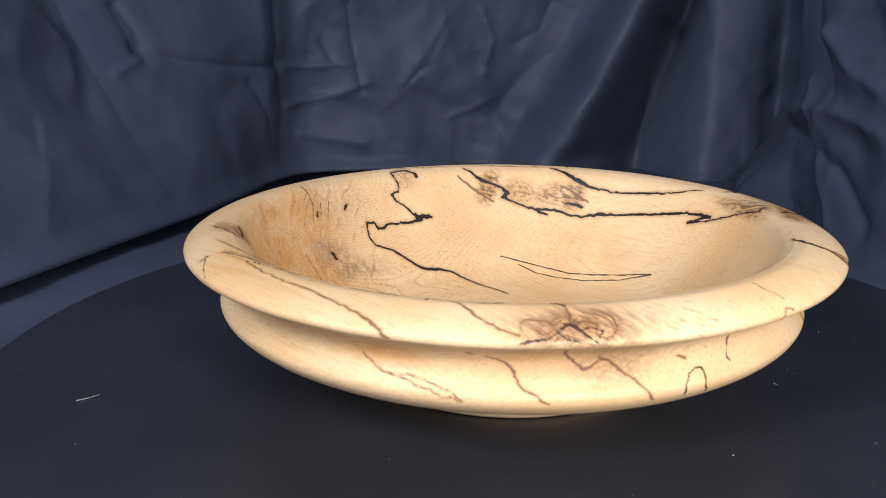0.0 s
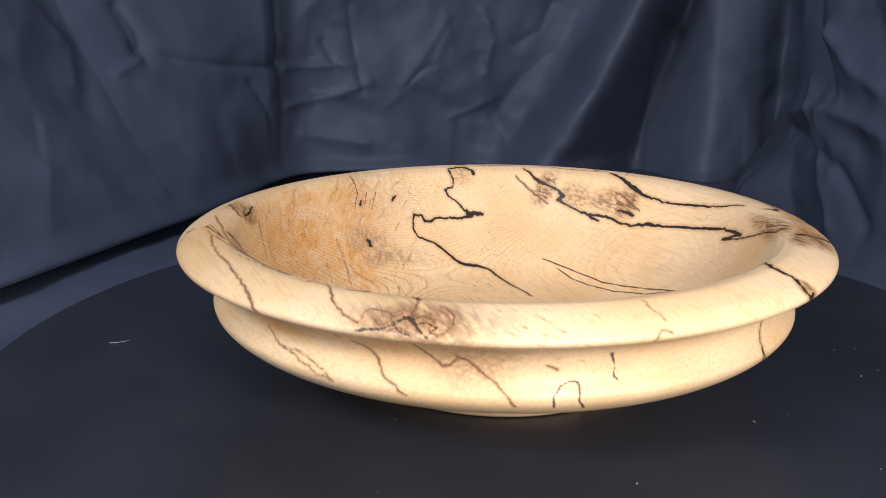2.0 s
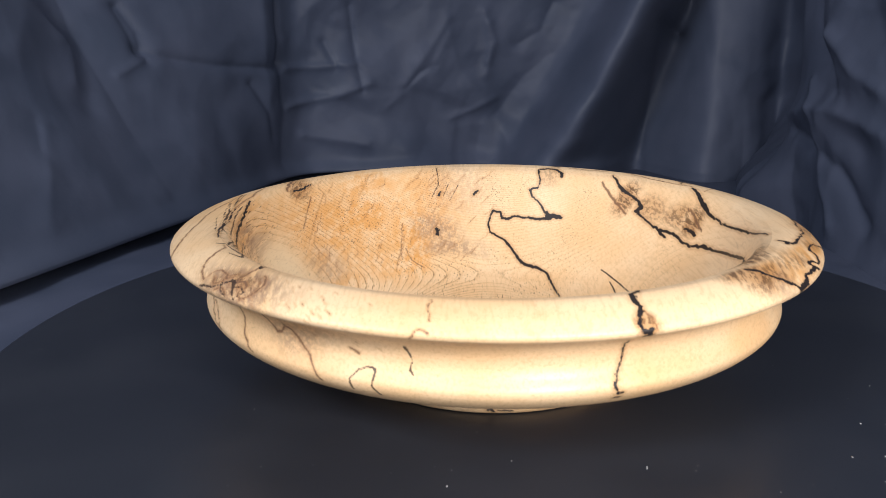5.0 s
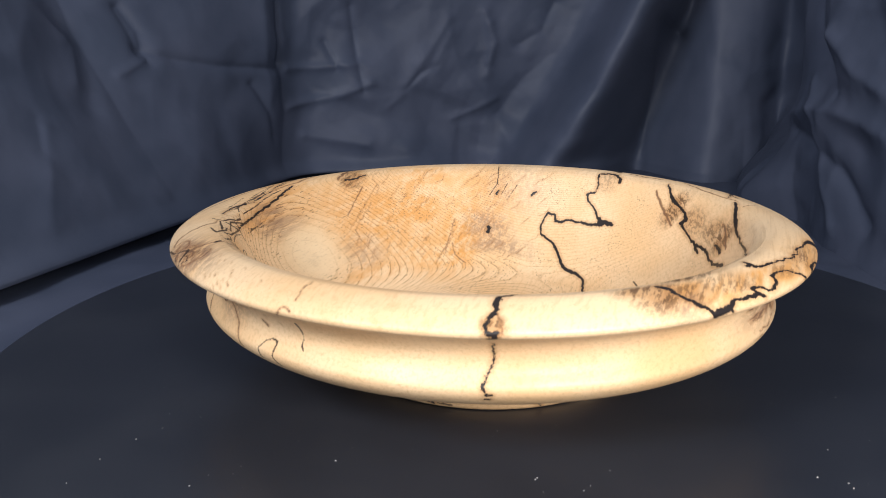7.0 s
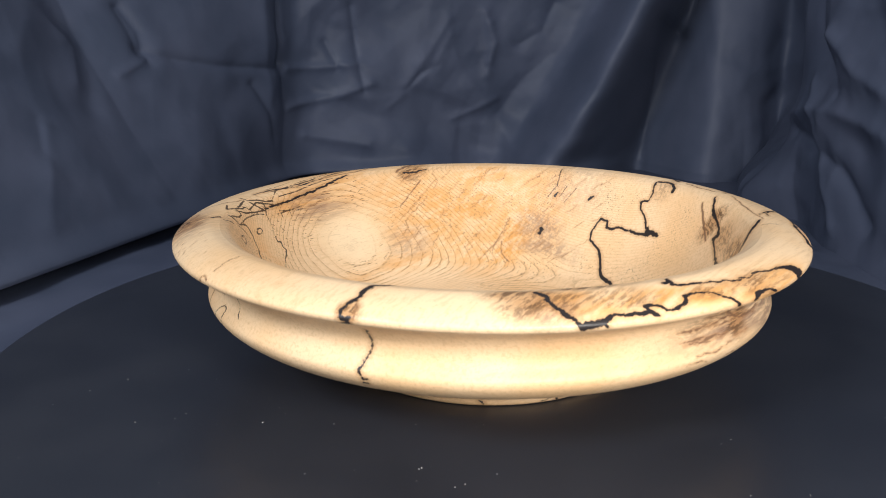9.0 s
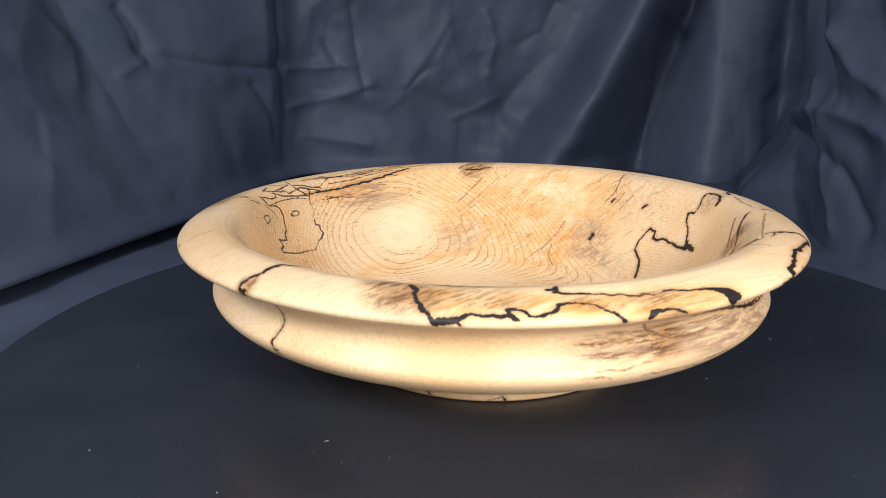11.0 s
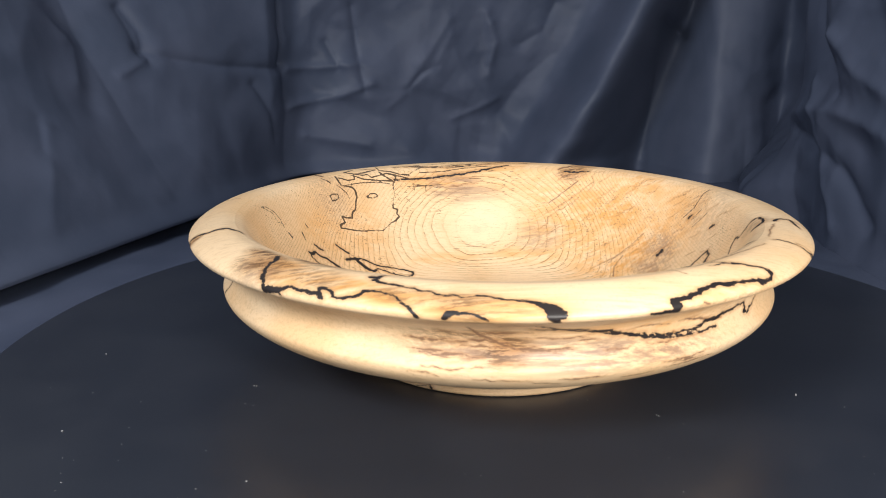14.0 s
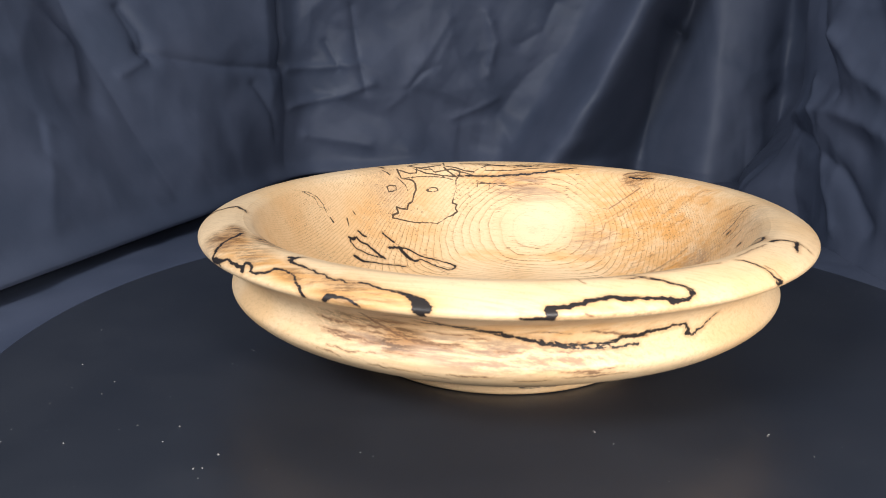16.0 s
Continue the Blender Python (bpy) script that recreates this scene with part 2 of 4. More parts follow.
def crumple(u, z):
    """Straight soft creases and flat facets, as in cloth that lay folded."""
    rng = np.random.default_rng(5)
    out = 0.006 * np.sin(9 * u + 1.0) * np.sin(6 * z + 4 * u) + 0.004 * np.sin(17 * u - 9 * z)
    bent_u = u + 0.012 * np.sin(14 * z + 5 * u) + 0.006 * np.sin(31 * u + 11 * z)
    bent_z = z + 0.012 * np.sin(12 * u + 3 * z) + 0.006 * np.sin(23 * z - 17 * u)
    for number in range(26):
        turn, shift = rng.uniform(0, np.pi), rng.uniform(0, 9)
        wave = rng.uniform(0.07, 0.20) if number < 14 else rng.uniform(0.03, 0.07)
        x = (bent_u * np.cos(turn) + bent_z * np.sin(turn)) / wave + shift
        y = (bent_z * np.cos(turn) - bent_u * np.sin(turn)) / (wave * rng.uniform(0.9, 1.8)) + shift
        ridge = np.abs((x + 0.15 * np.sin(3 * y)) % 1 - 0.5) * 2
        out += (0.055 if number < 14 else 0.032) * wave * np.sqrt(ridge ** 2 + 0.004) * np.clip(1.4 * np.sin(y * 2.1) * np.sin(x * 0.9 + shift), 0, 1)
    out -= out.mean()
    return out


def backdrop():
    plan = smooth_curve(np.array(PLAN) * 1000, 2.6) / 1000
    run = np.concatenate([[0], np.cumsum(np.linalg.norm(np.diff(plan, axis=0), axis=1))])
    z = np.concatenate([np.linspace(-0.030, 0.26, 112), np.linspace(0.265, 0.62, 60)])
    u, z = np.meshgrid(run, z)
    z = z - 0.013 * np.clip((u - 1.55) / 0.1, 0, 1) * np.clip((0.1 - z) / 0.13, 0, 1)
    slope = np.gradient(plan, axis=0)
    slope /= np.linalg.norm(slope, axis=1, keepdims=True)
    inward = np.stack([slope[:, 1], -slope[:, 0]], 1)
    calm = 0.5 + 0.5 * np.clip((u - 0.95) / 0.15, 0, 1) - 0.25 * np.clip((u - 1.65) / 0.1, 0, 1)
    calm = calm * (1 - 0.55 * np.exp(-((u - 1.47) / 0.13) ** 4))
    out = folded(u, z) + crumple(u, z) * calm
    hem = np.exp(-((z + 0.030) / 0.012) ** 2)
    out = out * (1 - 0.75 * np.clip((0.07 - z) / 0.10, 0, 1) * np.clip((1.2 - u) / 0.1, 0, 1)) + 0.010 * hem * np.clip((1.5 - u) / 0.1, 0, 1)
    out = out + 0.07 * np.exp(-((z + 0.04) / 0.07) ** 2) * np.clip((u - 1.60) / 0.12, 0, 1) * np.clip((1.95 - u) / 0.12, 0, 1)
    out = out - 0.55 * np.clip(z + 0.03, 0, 1) * np.clip((0.92 - u) / 0.22, 0, 1)  # the side cloth leans back
    # the lower edge is tucked back under
    tuck = np.array([[-0.065, -0.050], [-0.055, -0.046], [-0.035, -0.036], [-0.008, -0.031]])
    z = np.vstack([tuck[:, 1:] - 0.013 * np.clip((run - 1.55) / 0.1, 0, 1)[None, :], z])
    out = np.vstack([tuck[:, :1] * np.clip((1.25 - run) / 0.1, 0, 1)[None, :] + out[:1], out])
    p = np.stack([plan[None, :, 0] + inward[None, :, 0] * out, plan[None, :, 1] + inward[None, :, 1] * out, z], -1)
    ob = grid_sheet("backdrop", p, False, CLOTH)
    thick = ob.modifiers.new("thickness", "SOLIDIFY")
    thick.thickness, thick.offset = 0.0008, -1
    return tagged(ob, "creased black cloth hung behind the turntable", "backdrop", kind="structure")


def table_cloth():
    x, y = np.meshgrid(np.linspace(-0.85, 0.75, 200), np.linspace(-1.0, 0.95, 200))
    z = np.array([-0.043 + 0.004 * noise.noise(Vector((a * 6, b * 6, 4))) + 0.0012 * noise.noise(Vector((a * 30, b * 30, 7))) for a, b in zip(x.ravel(), y.ravel())]).reshape(x.shape)
    ob = grid_sheet("table_cloth", np.stack([x, y, z], -1), False, CLOTH)
    thick = ob.modifiers.new("thickness", "SOLIDIFY")
    thick.thickness, thick.offset = 0.0008, -1
    return tagged(ob, "black cloth spread under the turntable", "cloth", kind="structure")


def turned(section, count):
    """A closed solid turned from a section in millimetres."""
    c = np.array(section, float) / 1000
    az = np.linspace(0, 2 * np.pi, count, endpoint=False)[None, :]
    return np.stack([c[:, :1] * np.cos(az), c[:, :1] * np.sin(az), c[:, 1:] + 0 * az], -1)


def turntable():
    table = new("turntable")
    tagged(table, "round matt black turntable that carries the bowl", "turntable")
    disc = [(0.2, -0.0), (120, 0), (240, 0), (264.4, 0), (265.6, -0.3), (266.2, -1.2), (266.4, -3), (266.2, -6.5), (265.4, -7.6), (263, -8), (0.2, -8)]
    grid_sheet("disc", turned(disc, 240), True, BLACK, table)
    base = [(0.2, -8.05), (110, -8.05), (118, -12), (120, -34), (118, -38.5), (0.2, -38.5)]
    grid_sheet("base", turned(base, 96), True, BLACK, table)
    return table


# ---- the bowl: a section in millimetres (radius, height), turned about its axis ----
INSIDE = [(0.5, 11.0), (30, 11.3), (55, 12.6), (70, 14.2), (82, 18), (92, 24.5), (101, 32), (109, 40), (116, 49.5), (121.3, 59), (124.7, 65.6), (128.4, 70.8), (132.5, 73.1)]
ROLL = [(132.5, 73.1), (137.5, 73.8), (144.5, 72.5), (150.4, 70.3), (154.2, 67.1), (153.7, 65.1), (151.2, 63.7), (148.6, 63.0)]
COVE = [(148.6, 63.0), (144, 60.2), (139.5, 57), (136.5, 52.5), (136.1, 48.4), (137.3, 44.8), (139.3, 42), (140.1, 40.2), (139.6, 37.8), (137.7, 35.1), (132.6, 30.9), (124, 27), (112, 20.8), (100, 15), (90, 10.5), (81, 7.2), (78, 6.0)]
FOOT = [(78, 6.0), (76.8, 4.6), (76.9, 3.0), (77.3, 1.4), (76.7, 0.3), (75, 0.0), (66, 0.0), (64, 1.2), (0.5, 1.4)]
HEART = (48.0, 0.0, 155.0, 1.4)
FIBRE = (-0.1918, -0.0890, -0.1831, -0.0842)
STEP, TURNS = 0.6, 1400
MARKS = {"line": [], "hair": [], "brown": [], "stain": [], "warm": [], "grey": []}


def zone_line(width, *points, kind="line"):
    """A dark line on the bowl through (degrees round it, millimetres along its section from the inner centre)."""
    MARKS[kind].append((width, np.array(points, float)))


def stroke(kind, *points):
    """A line that swells and thins: (degrees, millimetres along the section, millimetres wide)."""
    MARKS[kind].append((None, np.array(points, float)))


def patch(kind, degrees, along, half_round, half_along, lean, strength):
    """A soft patch of discolouring: its middle, its half sizes in millimetres, its lean in degrees."""
    MARKS[kind].append((degrees, along, half_round, half_along, lean, strength))


def jagged(points, seed):
    """The same line with small natural zigzags."""
    rng, out = np.random.default_rng(seed), [points[0]]
    for a, b in zip(points[:-1], points[1:]):
        length = math.hypot(math.radians(b[0] - a[0]) * 130, b[1] - a[1])
        n = max(1, min(5, round(length / 1.6)))
        for k in range(1, n + 1):
            q = a + (b - a) * k / n
            if k < n:
                q[:2] += rng.normal(0, (0.13, 0.30))
            out.append(q)
    return np.array(out)


def line_field(marks, azimuth, along, radius, ragged):
    """Distance in millimetres to the edge of the nearest line, below nought inside it."""
    best = np.full(azimuth.shape, 6.0)
    for number, (width, points) in enumerate(marks):
        if width is not None:
            thick = 0.9 * width if width >= 0.35 else 0.9 * width - 0.3
            points = np.column_stack([points, np.full(len(points), thick)])
        points = jagged(points, number) if ragged else points
        low, high = points.min(0), points.max(0)
        rows = np.where((along[:, 0] > low[1] - 7) & (along[:, 0] < high[1] + 7))[0]
        middle = (low[0] + high[0]) / 2
        turn = (azimuth[0] - middle + 180) % 360 - 180
        cols = np.where(np.abs(turn) < (high[0] - low[0]) / 2 + 6)[0]
        if not len(rows) or not len(cols):
            continue
        cell = np.ix_(np.arange(rows[0], rows[-1] + 1), cols)
        s, r, dx = along[cell], radius[cell], turn[cols][None, :]
        near = np.full(s.shape, 6.0)
        for a, b in zip(points[:-1], points[1:]):
            ux, uy = np.radians(b[0] - a[0]) * r, b[1] - a[1]
            px, py = np.radians(dx + middle - a[0]) * r, s - a[1]
            t = np.clip((px * ux + py * uy) / (ux * ux + uy * uy + 1e-9), 0, 1)
            near = np.minimum(near, np.hypot(px - t * ux, py - t * uy) - 0.5 * (a[2] + t * (b[2] - a[2])))
        best[cell] = np.minimum(best[cell], near)
    return best


def mark_fields(azimuth, along, radius):
    """The marks as fields on the surface: distance to the lines, strength of the patches."""
    fields = {kind: line_field(MARKS[kind], azimuth, along, radius, kind != "hair") for kind in ("line", "hair", "brown")}
    for kind in ("stain", "warm", "grey"):
        total = np.zeros(azimuth.shape)
        for degrees, middle, wide, tall, lean, strength in MARKS[kind]:
            px = np.radians((azimuth - degrees + 180) % 360 - 180) * radius
            py = along - middle
            c, k = math.cos(radians(lean)), math.sin(radians(lean))
            d = ((px * c + py * k) / wide) ** 2 + ((py * c - px * k) / tall) ** 2
            total = np.maximum(total, strength * np.clip(1.6 * np.exp(-1.6 * d) - 0.25, 0, 1))
        fields[kind] = total
    return fields


def wooden_bowl():
    bowl = new("wooden_bowl")
    tagged(bowl, "turned spalted pale wood bowl with black zone lines, on the turntable", "bowl")
    start = 0.0
    for name, section in (("bowl_inside", INSIDE), ("rolled_rim", ROLL), ("bowl_outside", COVE), ("foot", FOOT)):
        curve = smooth_curve(section, STEP)
        run = start + np.concatenate([[0], np.cumsum(np.linalg.norm(np.diff(curve, axis=0), axis=1))])
        start = run[-1]
        az = np.linspace(0, 2 * np.pi, TURNS, endpoint=False)[None, :]
        r, z, s = curve[:, :1], curve[:, 1:], run[:, None]
        lift = 1 + 0.008 * np.sin(az) * np.clip(z / 60, 0, 1)
        p = np.stack([r * np.cos(az), r * np.sin(az), z * lift], -1)
        slope = np.gradient(curve, axis=0)
        slope /= np.linalg.norm(slope, axis=1, keepdims=True)
        across, up = -slope[:, 1:], slope[:, :1]
        normals = np.stack([across * np.cos(az), across * np.sin(az), up + 0 * az], -1)
        ob = grid_sheet(name, p / 1000, True, WOOD, bowl, normals=normals)
        full = np.ones_like(az)
        fields = mark_fields(np.degrees(az) + 0 * s, s * full, r * full)
        # growth rings about a heart that lies above the bowl
        h = np.radians(HEART[0])
        side = p[..., 0] * np.cos(h) + p[..., 1] * np.sin(h) - HEART[1]
        depth = HEART[2] - p[..., 2]
        fields["ring"] = (np.hypot(side, depth) - 0.0035 * (np.minimum(s, 162) - 119) ** 2) / HEART[3]
        turn = (az - radians(-135) + np.pi) % (2 * np.pi) - np.pi
        grain = (0.14 + 0.86 * np.clip(np.cos(turn * 0.62), 0, 1) ** 2) * np.clip((165 - s * full) / 25, 0.12, 1)
        heart = (((np.degrees(az) + 132 + 180) % 360 - 180) / 15) ** 2 + ((s * full - 116) / 21) ** 2
        fields["grain"] = grain * (0.10 + 0.90 * np.clip((heart - 0.6) / 1.6, 0, 1))
        fields["pale"] = np.exp(-1.1 * heart ** 1.5) * (s < 150)
        for key, value in fields.items():
            a = ob.data.attributes.new(key, "FLOAT", "POINT")
            a.data.foreach_set("value", value.astype(np.float32).ravel())
    return bowl


# the black zone lines, thin dark hairs and discoloured patches of the wood
zone_line(1.2, (91.8, 93.6), (83.7, 90.1), (75.2, 87.2), (63.5, 84.7), (53.8, 86.9), (42.5, 91.9), (30.9, 99.3), kind="hair")
zone_line(1.1, (84.6, 87.6), (76.5, 81.4), (67.0, 79.5), (55.3, 80.9), (40.8, 88.7), (30.7, 99.0), kind="hair")
zone_line(0.7, (-145.4, 175.0), (-142.6, 178.4), (-139.6, 180.9), kind="hair")
zone_line(0.7, (-146.1, 165.9), (-138.4, 160.9), (-130.9, 158.2), (-121.4, 156.2), (-111.6, 156.9), kind="hair")
zone_line(0.6, (-141.8, 166.7), (-131.5, 161.1), (-122.6, 158.0), kind="hair")
zone_line(0.8, (-145.4, 167.4), (-132.8, 157.8), (-122.3, 155.0), (-106.2, 159.5))
zone_line(0.5, (-110.5, 144.2), (-118.2, 140.8), (-122.3, 141.6), kind="hair")
zone_line(0.2, (-150.8, 163.0), (-144.4, 154.3), (-134.2, 149.7), (-127.7, 144.0), kind="hair")
zone_line(1, (-4.8, 295.7), (-3.4, 297.1))
zone_line(1, (21.3, 295.8), (22.1, 297.5))
zone_line(0.8, (16.4, 297.5), (21.3, 296.0), kind="hair")
zone_line(1, (-41.1, 296.4), (-39.1, 297.2))
zone_line(0.8, (-37.9, 296.6), (-32.9, 296.9), kind="hair")
zone_line(0.8, (69.0, 295.0), (81.5, 295.2), kind="hair")
zone_line(0.4, (137.9, 141.9), (136.8, 137.2), kind="hair")
stroke("line", (3.9, 163.3, 1.80), (5.0, 166.3, 2.40), (5.4, 170.5, 1.50), (6.5, 175.3, 1.70), (6.8, 177.1, 2.20), (7.8, 178.9, 1.40), (8.5, 181.9, 1.60), (8.9, 182.8, 2.40))
stroke("line", (8.9, 182.8, 2.80), (10.0, 181.9, 3.00), (11.2, 181.3, 2.60), (12.3, 180.1, 2.00), (13.0, 178.9, 1.50), (14.2, 178.9, 1.10), (15.4, 179.2, 1.40), (17.0, 179.5, 1.60), (18.1, 178.6, 2.00), (18.7, 179.8, 2.20), (19.2, 180.7, 1.60))
stroke("line", (11.7, 181.9, 1.80), (12.2, 183.4, 0.70))
stroke("line", (18.9, 180.1, 1.60), (18.0, 176.8, 1.50), (18.4, 176.2, 1.50), (19.4, 176.5, 1.10), (20.3, 177.4, 0.90), (20.8, 179.2, 0.90), (21.6, 179.8, 1.00), (22.7, 179.2, 1.10), (23.7, 178.3, 1.40), (24.4, 177.1, 1.90), (24.9, 174.7, 1.50), (25.8, 174.1, 1.00), (27.3, 174.1, 0.90), (28.8, 175.0, 0.90), (29.9, 175.9, 0.90), (30.7, 177.7, 0.90), (31.2, 178.9, 1.10), (32.1, 179.8, 1.10), (32.8, 181.9, 1.20), (33.3, 183.4, 1.40))
stroke("line", (23.8, 165.4, 0.90), (24.4, 165.1, 2.20), (25.4, 165.1, 2.20), (26.1, 161.2, 1.00))
stroke("line", (25.1, 166.9, 2.00), (26.4, 168.1, 1.20), (28.0, 168.7, 1.10), (29.6, 169.3, 1.00), (30.7, 169.9, 0.90), (31.9, 169.9, 0.90), (34.6, 171.4, 0.90), (36.1, 172.9, 1.00), (37.6, 172.3, 0.80), (39.5, 173.2, 0.80), (41.6, 172.3, 0.80), (43.4, 173.5, 0.80), (45.7, 174.4, 0.90), (47.3, 175.0, 1.20), (48.8, 175.9, 1.80), (50.2, 177.7, 3.20), (51.4, 179.5, 4.20), (52.0, 181.0, 3.60))
stroke("line", (50.1, 178.3, 2.40), (50.8, 181.6, 4.00), (51.5, 184.0, 2.20))
stroke("line", (36.9, 182.8, 2.20), (37.3, 181.6, 2.80), (38.2, 180.7, 2.00), (39.3, 180.7, 1.00), (40.4, 181.0, 0.80), (41.4, 181.9, 0.80), (42.6, 183.7, 0.80))
stroke("line", (80.2, 163.9, 0.50), (83.6, 165.4, 0.80), (86.0, 168.4, 0.80), (88.2, 172.9, 0.80), (89.3, 176.2, 0.90), (89.0, 178.3, 1.10), (87.5, 180.1, 1.20), (86.2, 180.1, 1.50), (83.3, 178.0, 1.50), (80.5, 176.8, 1.50), (78.3, 176.8, 2.30), (77.3, 175.6, 2.00), (75.1, 175.9, 1.60), (73.1, 176.8, 2.00), (71.1, 178.0, 1.70), (69.1, 179.2, 1.90), (67.7, 180.1, 2.60), (67.9, 181.9, 2.80))
stroke("line", (81.6, 161.2, 0.50), (84.2, 164.8, 0.70), (85.8, 167.8, 1.10), (87.3, 171.7, 1.20), (88.5, 174.1, 0.80), (88.8, 176.5, 1.50), (88.5, 178.3, 1.70), (87.8, 179.8, 1.20), (86.2, 180.1, 1.50), (84.9, 179.5, 3.00))
stroke("line", (68.8, 179.2, 2.20), (67.8, 179.8, 2.80), (68.3, 181.3, 3.40), (68.1, 183.1, 3.00))
stroke("line", (68.2, 183.7, 1.80), (66.3, 183.4, 1.50), (64.1, 183.4, 1.00))
stroke("line", (48.5, 199.7, 0.50), (50.7, 200.9, 0.60), (55.0, 202.1, 0.70), (59.8, 204.2, 0.90), (61.4, 205.7, 0.80), (65.7, 207.8, 1.20), (72.2, 210.8, 0.80), (75.8, 211.7, 0.90), (80.1, 212.3, 0.80), (84.3, 212.0, 0.90))
stroke("brown", (86.0, 209.3, 1.10), (80.8, 207.2, 1.20), (75.9, 204.5, 0.80))
stroke("brown", (100.1, 163.6, 0.60), (91.9, 159.7, 0.80), (84.6, 159.1, 0.80), (78.1, 160.9, 0.60))
stroke("brown", (72.6, 181.9, 0.90), (73.4, 182.8, 0.90))
stroke("brown", (73.0, 158.8, 0.60), (74.1, 166.0, 0.80))
stroke("line", (103.6, 164.5, 0.60), (105.0, 167.5, 0.80), (105.5, 170.5, 0.90), (105.7, 174.1, 0.90), (105.8, 177.7, 1.00), (106.0, 180.7, 1.20), (106.7, 182.2, 1.60), (105.3, 181.6, 1.50))
stroke("brown", (106.7, 172.9, 0.60), (107.0, 177.7, 0.60), (107.0, 180.7, 0.60))
stroke("brown", (105.7, 162.1, 0.60), (112.2, 160.9, 0.90), (116.8, 162.7, 0.90))
stroke("line", (119.3, 163.0, 1.80), (121.5, 165.1, 1.50), (122.9, 168.4, 1.40), (123.4, 171.4, 2.10), (120.5, 172.9, 1.70), (118.7, 174.7, 0.80))
stroke("line", (124.2, 171.1, 0.80), (123.2, 174.7, 0.60), (122.4, 178.9, 0.40))
stroke("brown", (43.9, 196.4, 0.60), (46.2, 194.6, 0.60), (48.7, 195.2, 0.70), (50.3, 197.0, 0.90))
stroke("line", (50.3, 197.0, 1.20), (52.6, 200.6, 1.10), (55.2, 201.8, 0.90), (57.7, 202.1, 0.80), (59.0, 203.3, 0.90), (60.8, 204.2, 1.30), (62.1, 205.4, 1.40), (64.4, 206.9, 0.90), (67.6, 208.4, 0.80), (69.4, 209.3, 1.10), (72.3, 209.9, 1.10), (75.2, 210.2, 0.80), (78.1, 210.2, 0.90), (80.2, 209.6, 1.20), (82.3, 208.7, 1.40), (84.5, 208.7, 1.50), (86.7, 207.8, 1.30), (89.7, 207.5, 1.00), (92.3, 207.2, 0.80), (93.6, 207.2, 1.00), (94.5, 210.2, 1.50), (93.7, 211.4, 1.30), (95.2, 212.3, 0.80), (97.0, 211.1, 0.80), (98.5, 209.0, 0.60), (100.5, 206.3, 0.50), (101.4, 205.7, 0.50))
stroke("brown", (39.4, 198.8, 0.80), (40.7, 203.6, 1.30), (42.4, 206.0, 1.30), (44.7, 208.7, 1.00), (46.5, 210.2, 0.80))
stroke("line", (-19.1, 160.6, 1.20), (-20.1, 162.4, 1.60), (-20.5, 164.8, 2.20), (-21.0, 168.4, 2.20), (-20.9, 171.7, 1.40), (-21.3, 173.8, 1.60), (-21.9, 175.9, 1.40), (-22.2, 178.3, 1.30), (-22.3, 181.3, 1.20))
stroke("line", (-22.0, 182.2, 2.00), (-21.4, 182.8, 2.40), (-21.0, 181.6, 1.80))
stroke("line", (-22.0, 184.9, 1.60), (-21.6, 185.2, 2.00), (-21.1, 184.0, 1.40))
stroke("brown", (-20.9, 171.7, 0.80), (-20.3, 177.4, 0.60), (-20.4, 182.2, 0.50))
stroke("line", (-21.2, 198.2, 0.70), (-21.1, 204.8, 0.80), (-21.1, 209.6, 0.80), (-21.5, 212.3, 0.80), (-22.2, 215.0, 0.80), (-22.6, 217.7, 0.90), (-22.4, 220.1, 0.80), (-22.0, 222.2, 1.10))
stroke("line", (-22.2, 222.2, 1.10), (-21.4, 221.9, 1.10))
stroke("line", (-22.3, 224.9, 1.20), (-21.5, 224.6, 1.20))
stroke("brown", (-137.2, 164.8, 0.70), (-132.7, 165.7, 0.80), (-128.5, 166.0, 0.80), (-123.4, 167.5, 0.90), (-117.8, 169.0, 0.90), (-113.2, 172.0, 0.90), (-109.3, 175.0, 1.00), (-107.5, 177.4, 1.20), (-105.6, 180.1, 1.30), (-104.7, 182.5, 1.30), (-104.0, 183.4, 1.20))
stroke("line", (-145.8, 177.1, 0.90), (-146.1, 173.8, 0.90))
stroke("brown", (-100.3, 159.4, 0.70), (-97.8, 160.0, 0.90), (-95.5, 164.8, 1.10), (-93.9, 169.9, 1.00), (-92.2, 173.5, 0.90), (-90.8, 176.2, 0.90), (-89.4, 177.7, 1.00), (-88.0, 179.2, 1.20))
stroke("hair", (-87.9, 182.2, 0.96), (-86.5, 181.3, 1.08), (-84.9, 180.7, 0.78), (-83.2, 178.0, 0.66), (-81.6, 174.4, 0.78), (-80.2, 170.8, 0.54), (-79.1, 168.1, 0.42))
stroke("hair", (-82.3, 174.1, 1.08), (-80.9, 176.5, 1.32), (-79.8, 179.8, 0.72), (-78.8, 181.9, 0.60))
stroke("brown", (-87.8, 177.7, 0.80), (-87.8, 173.8, 0.70), (-87.1, 172.0, 0.90), (-85.2, 172.6, 0.90), (-83.7, 175.0, 0.80), (-82.7, 172.6, 0.90))
stroke("brown", (-81.6, 174.4, 1.30), (-81.4, 165.7, 0.80), (-82.3, 158.8, 1.20))
stroke("brown", (-79.8, 176.5, 1.20), (-78.5, 177.7, 0.60))
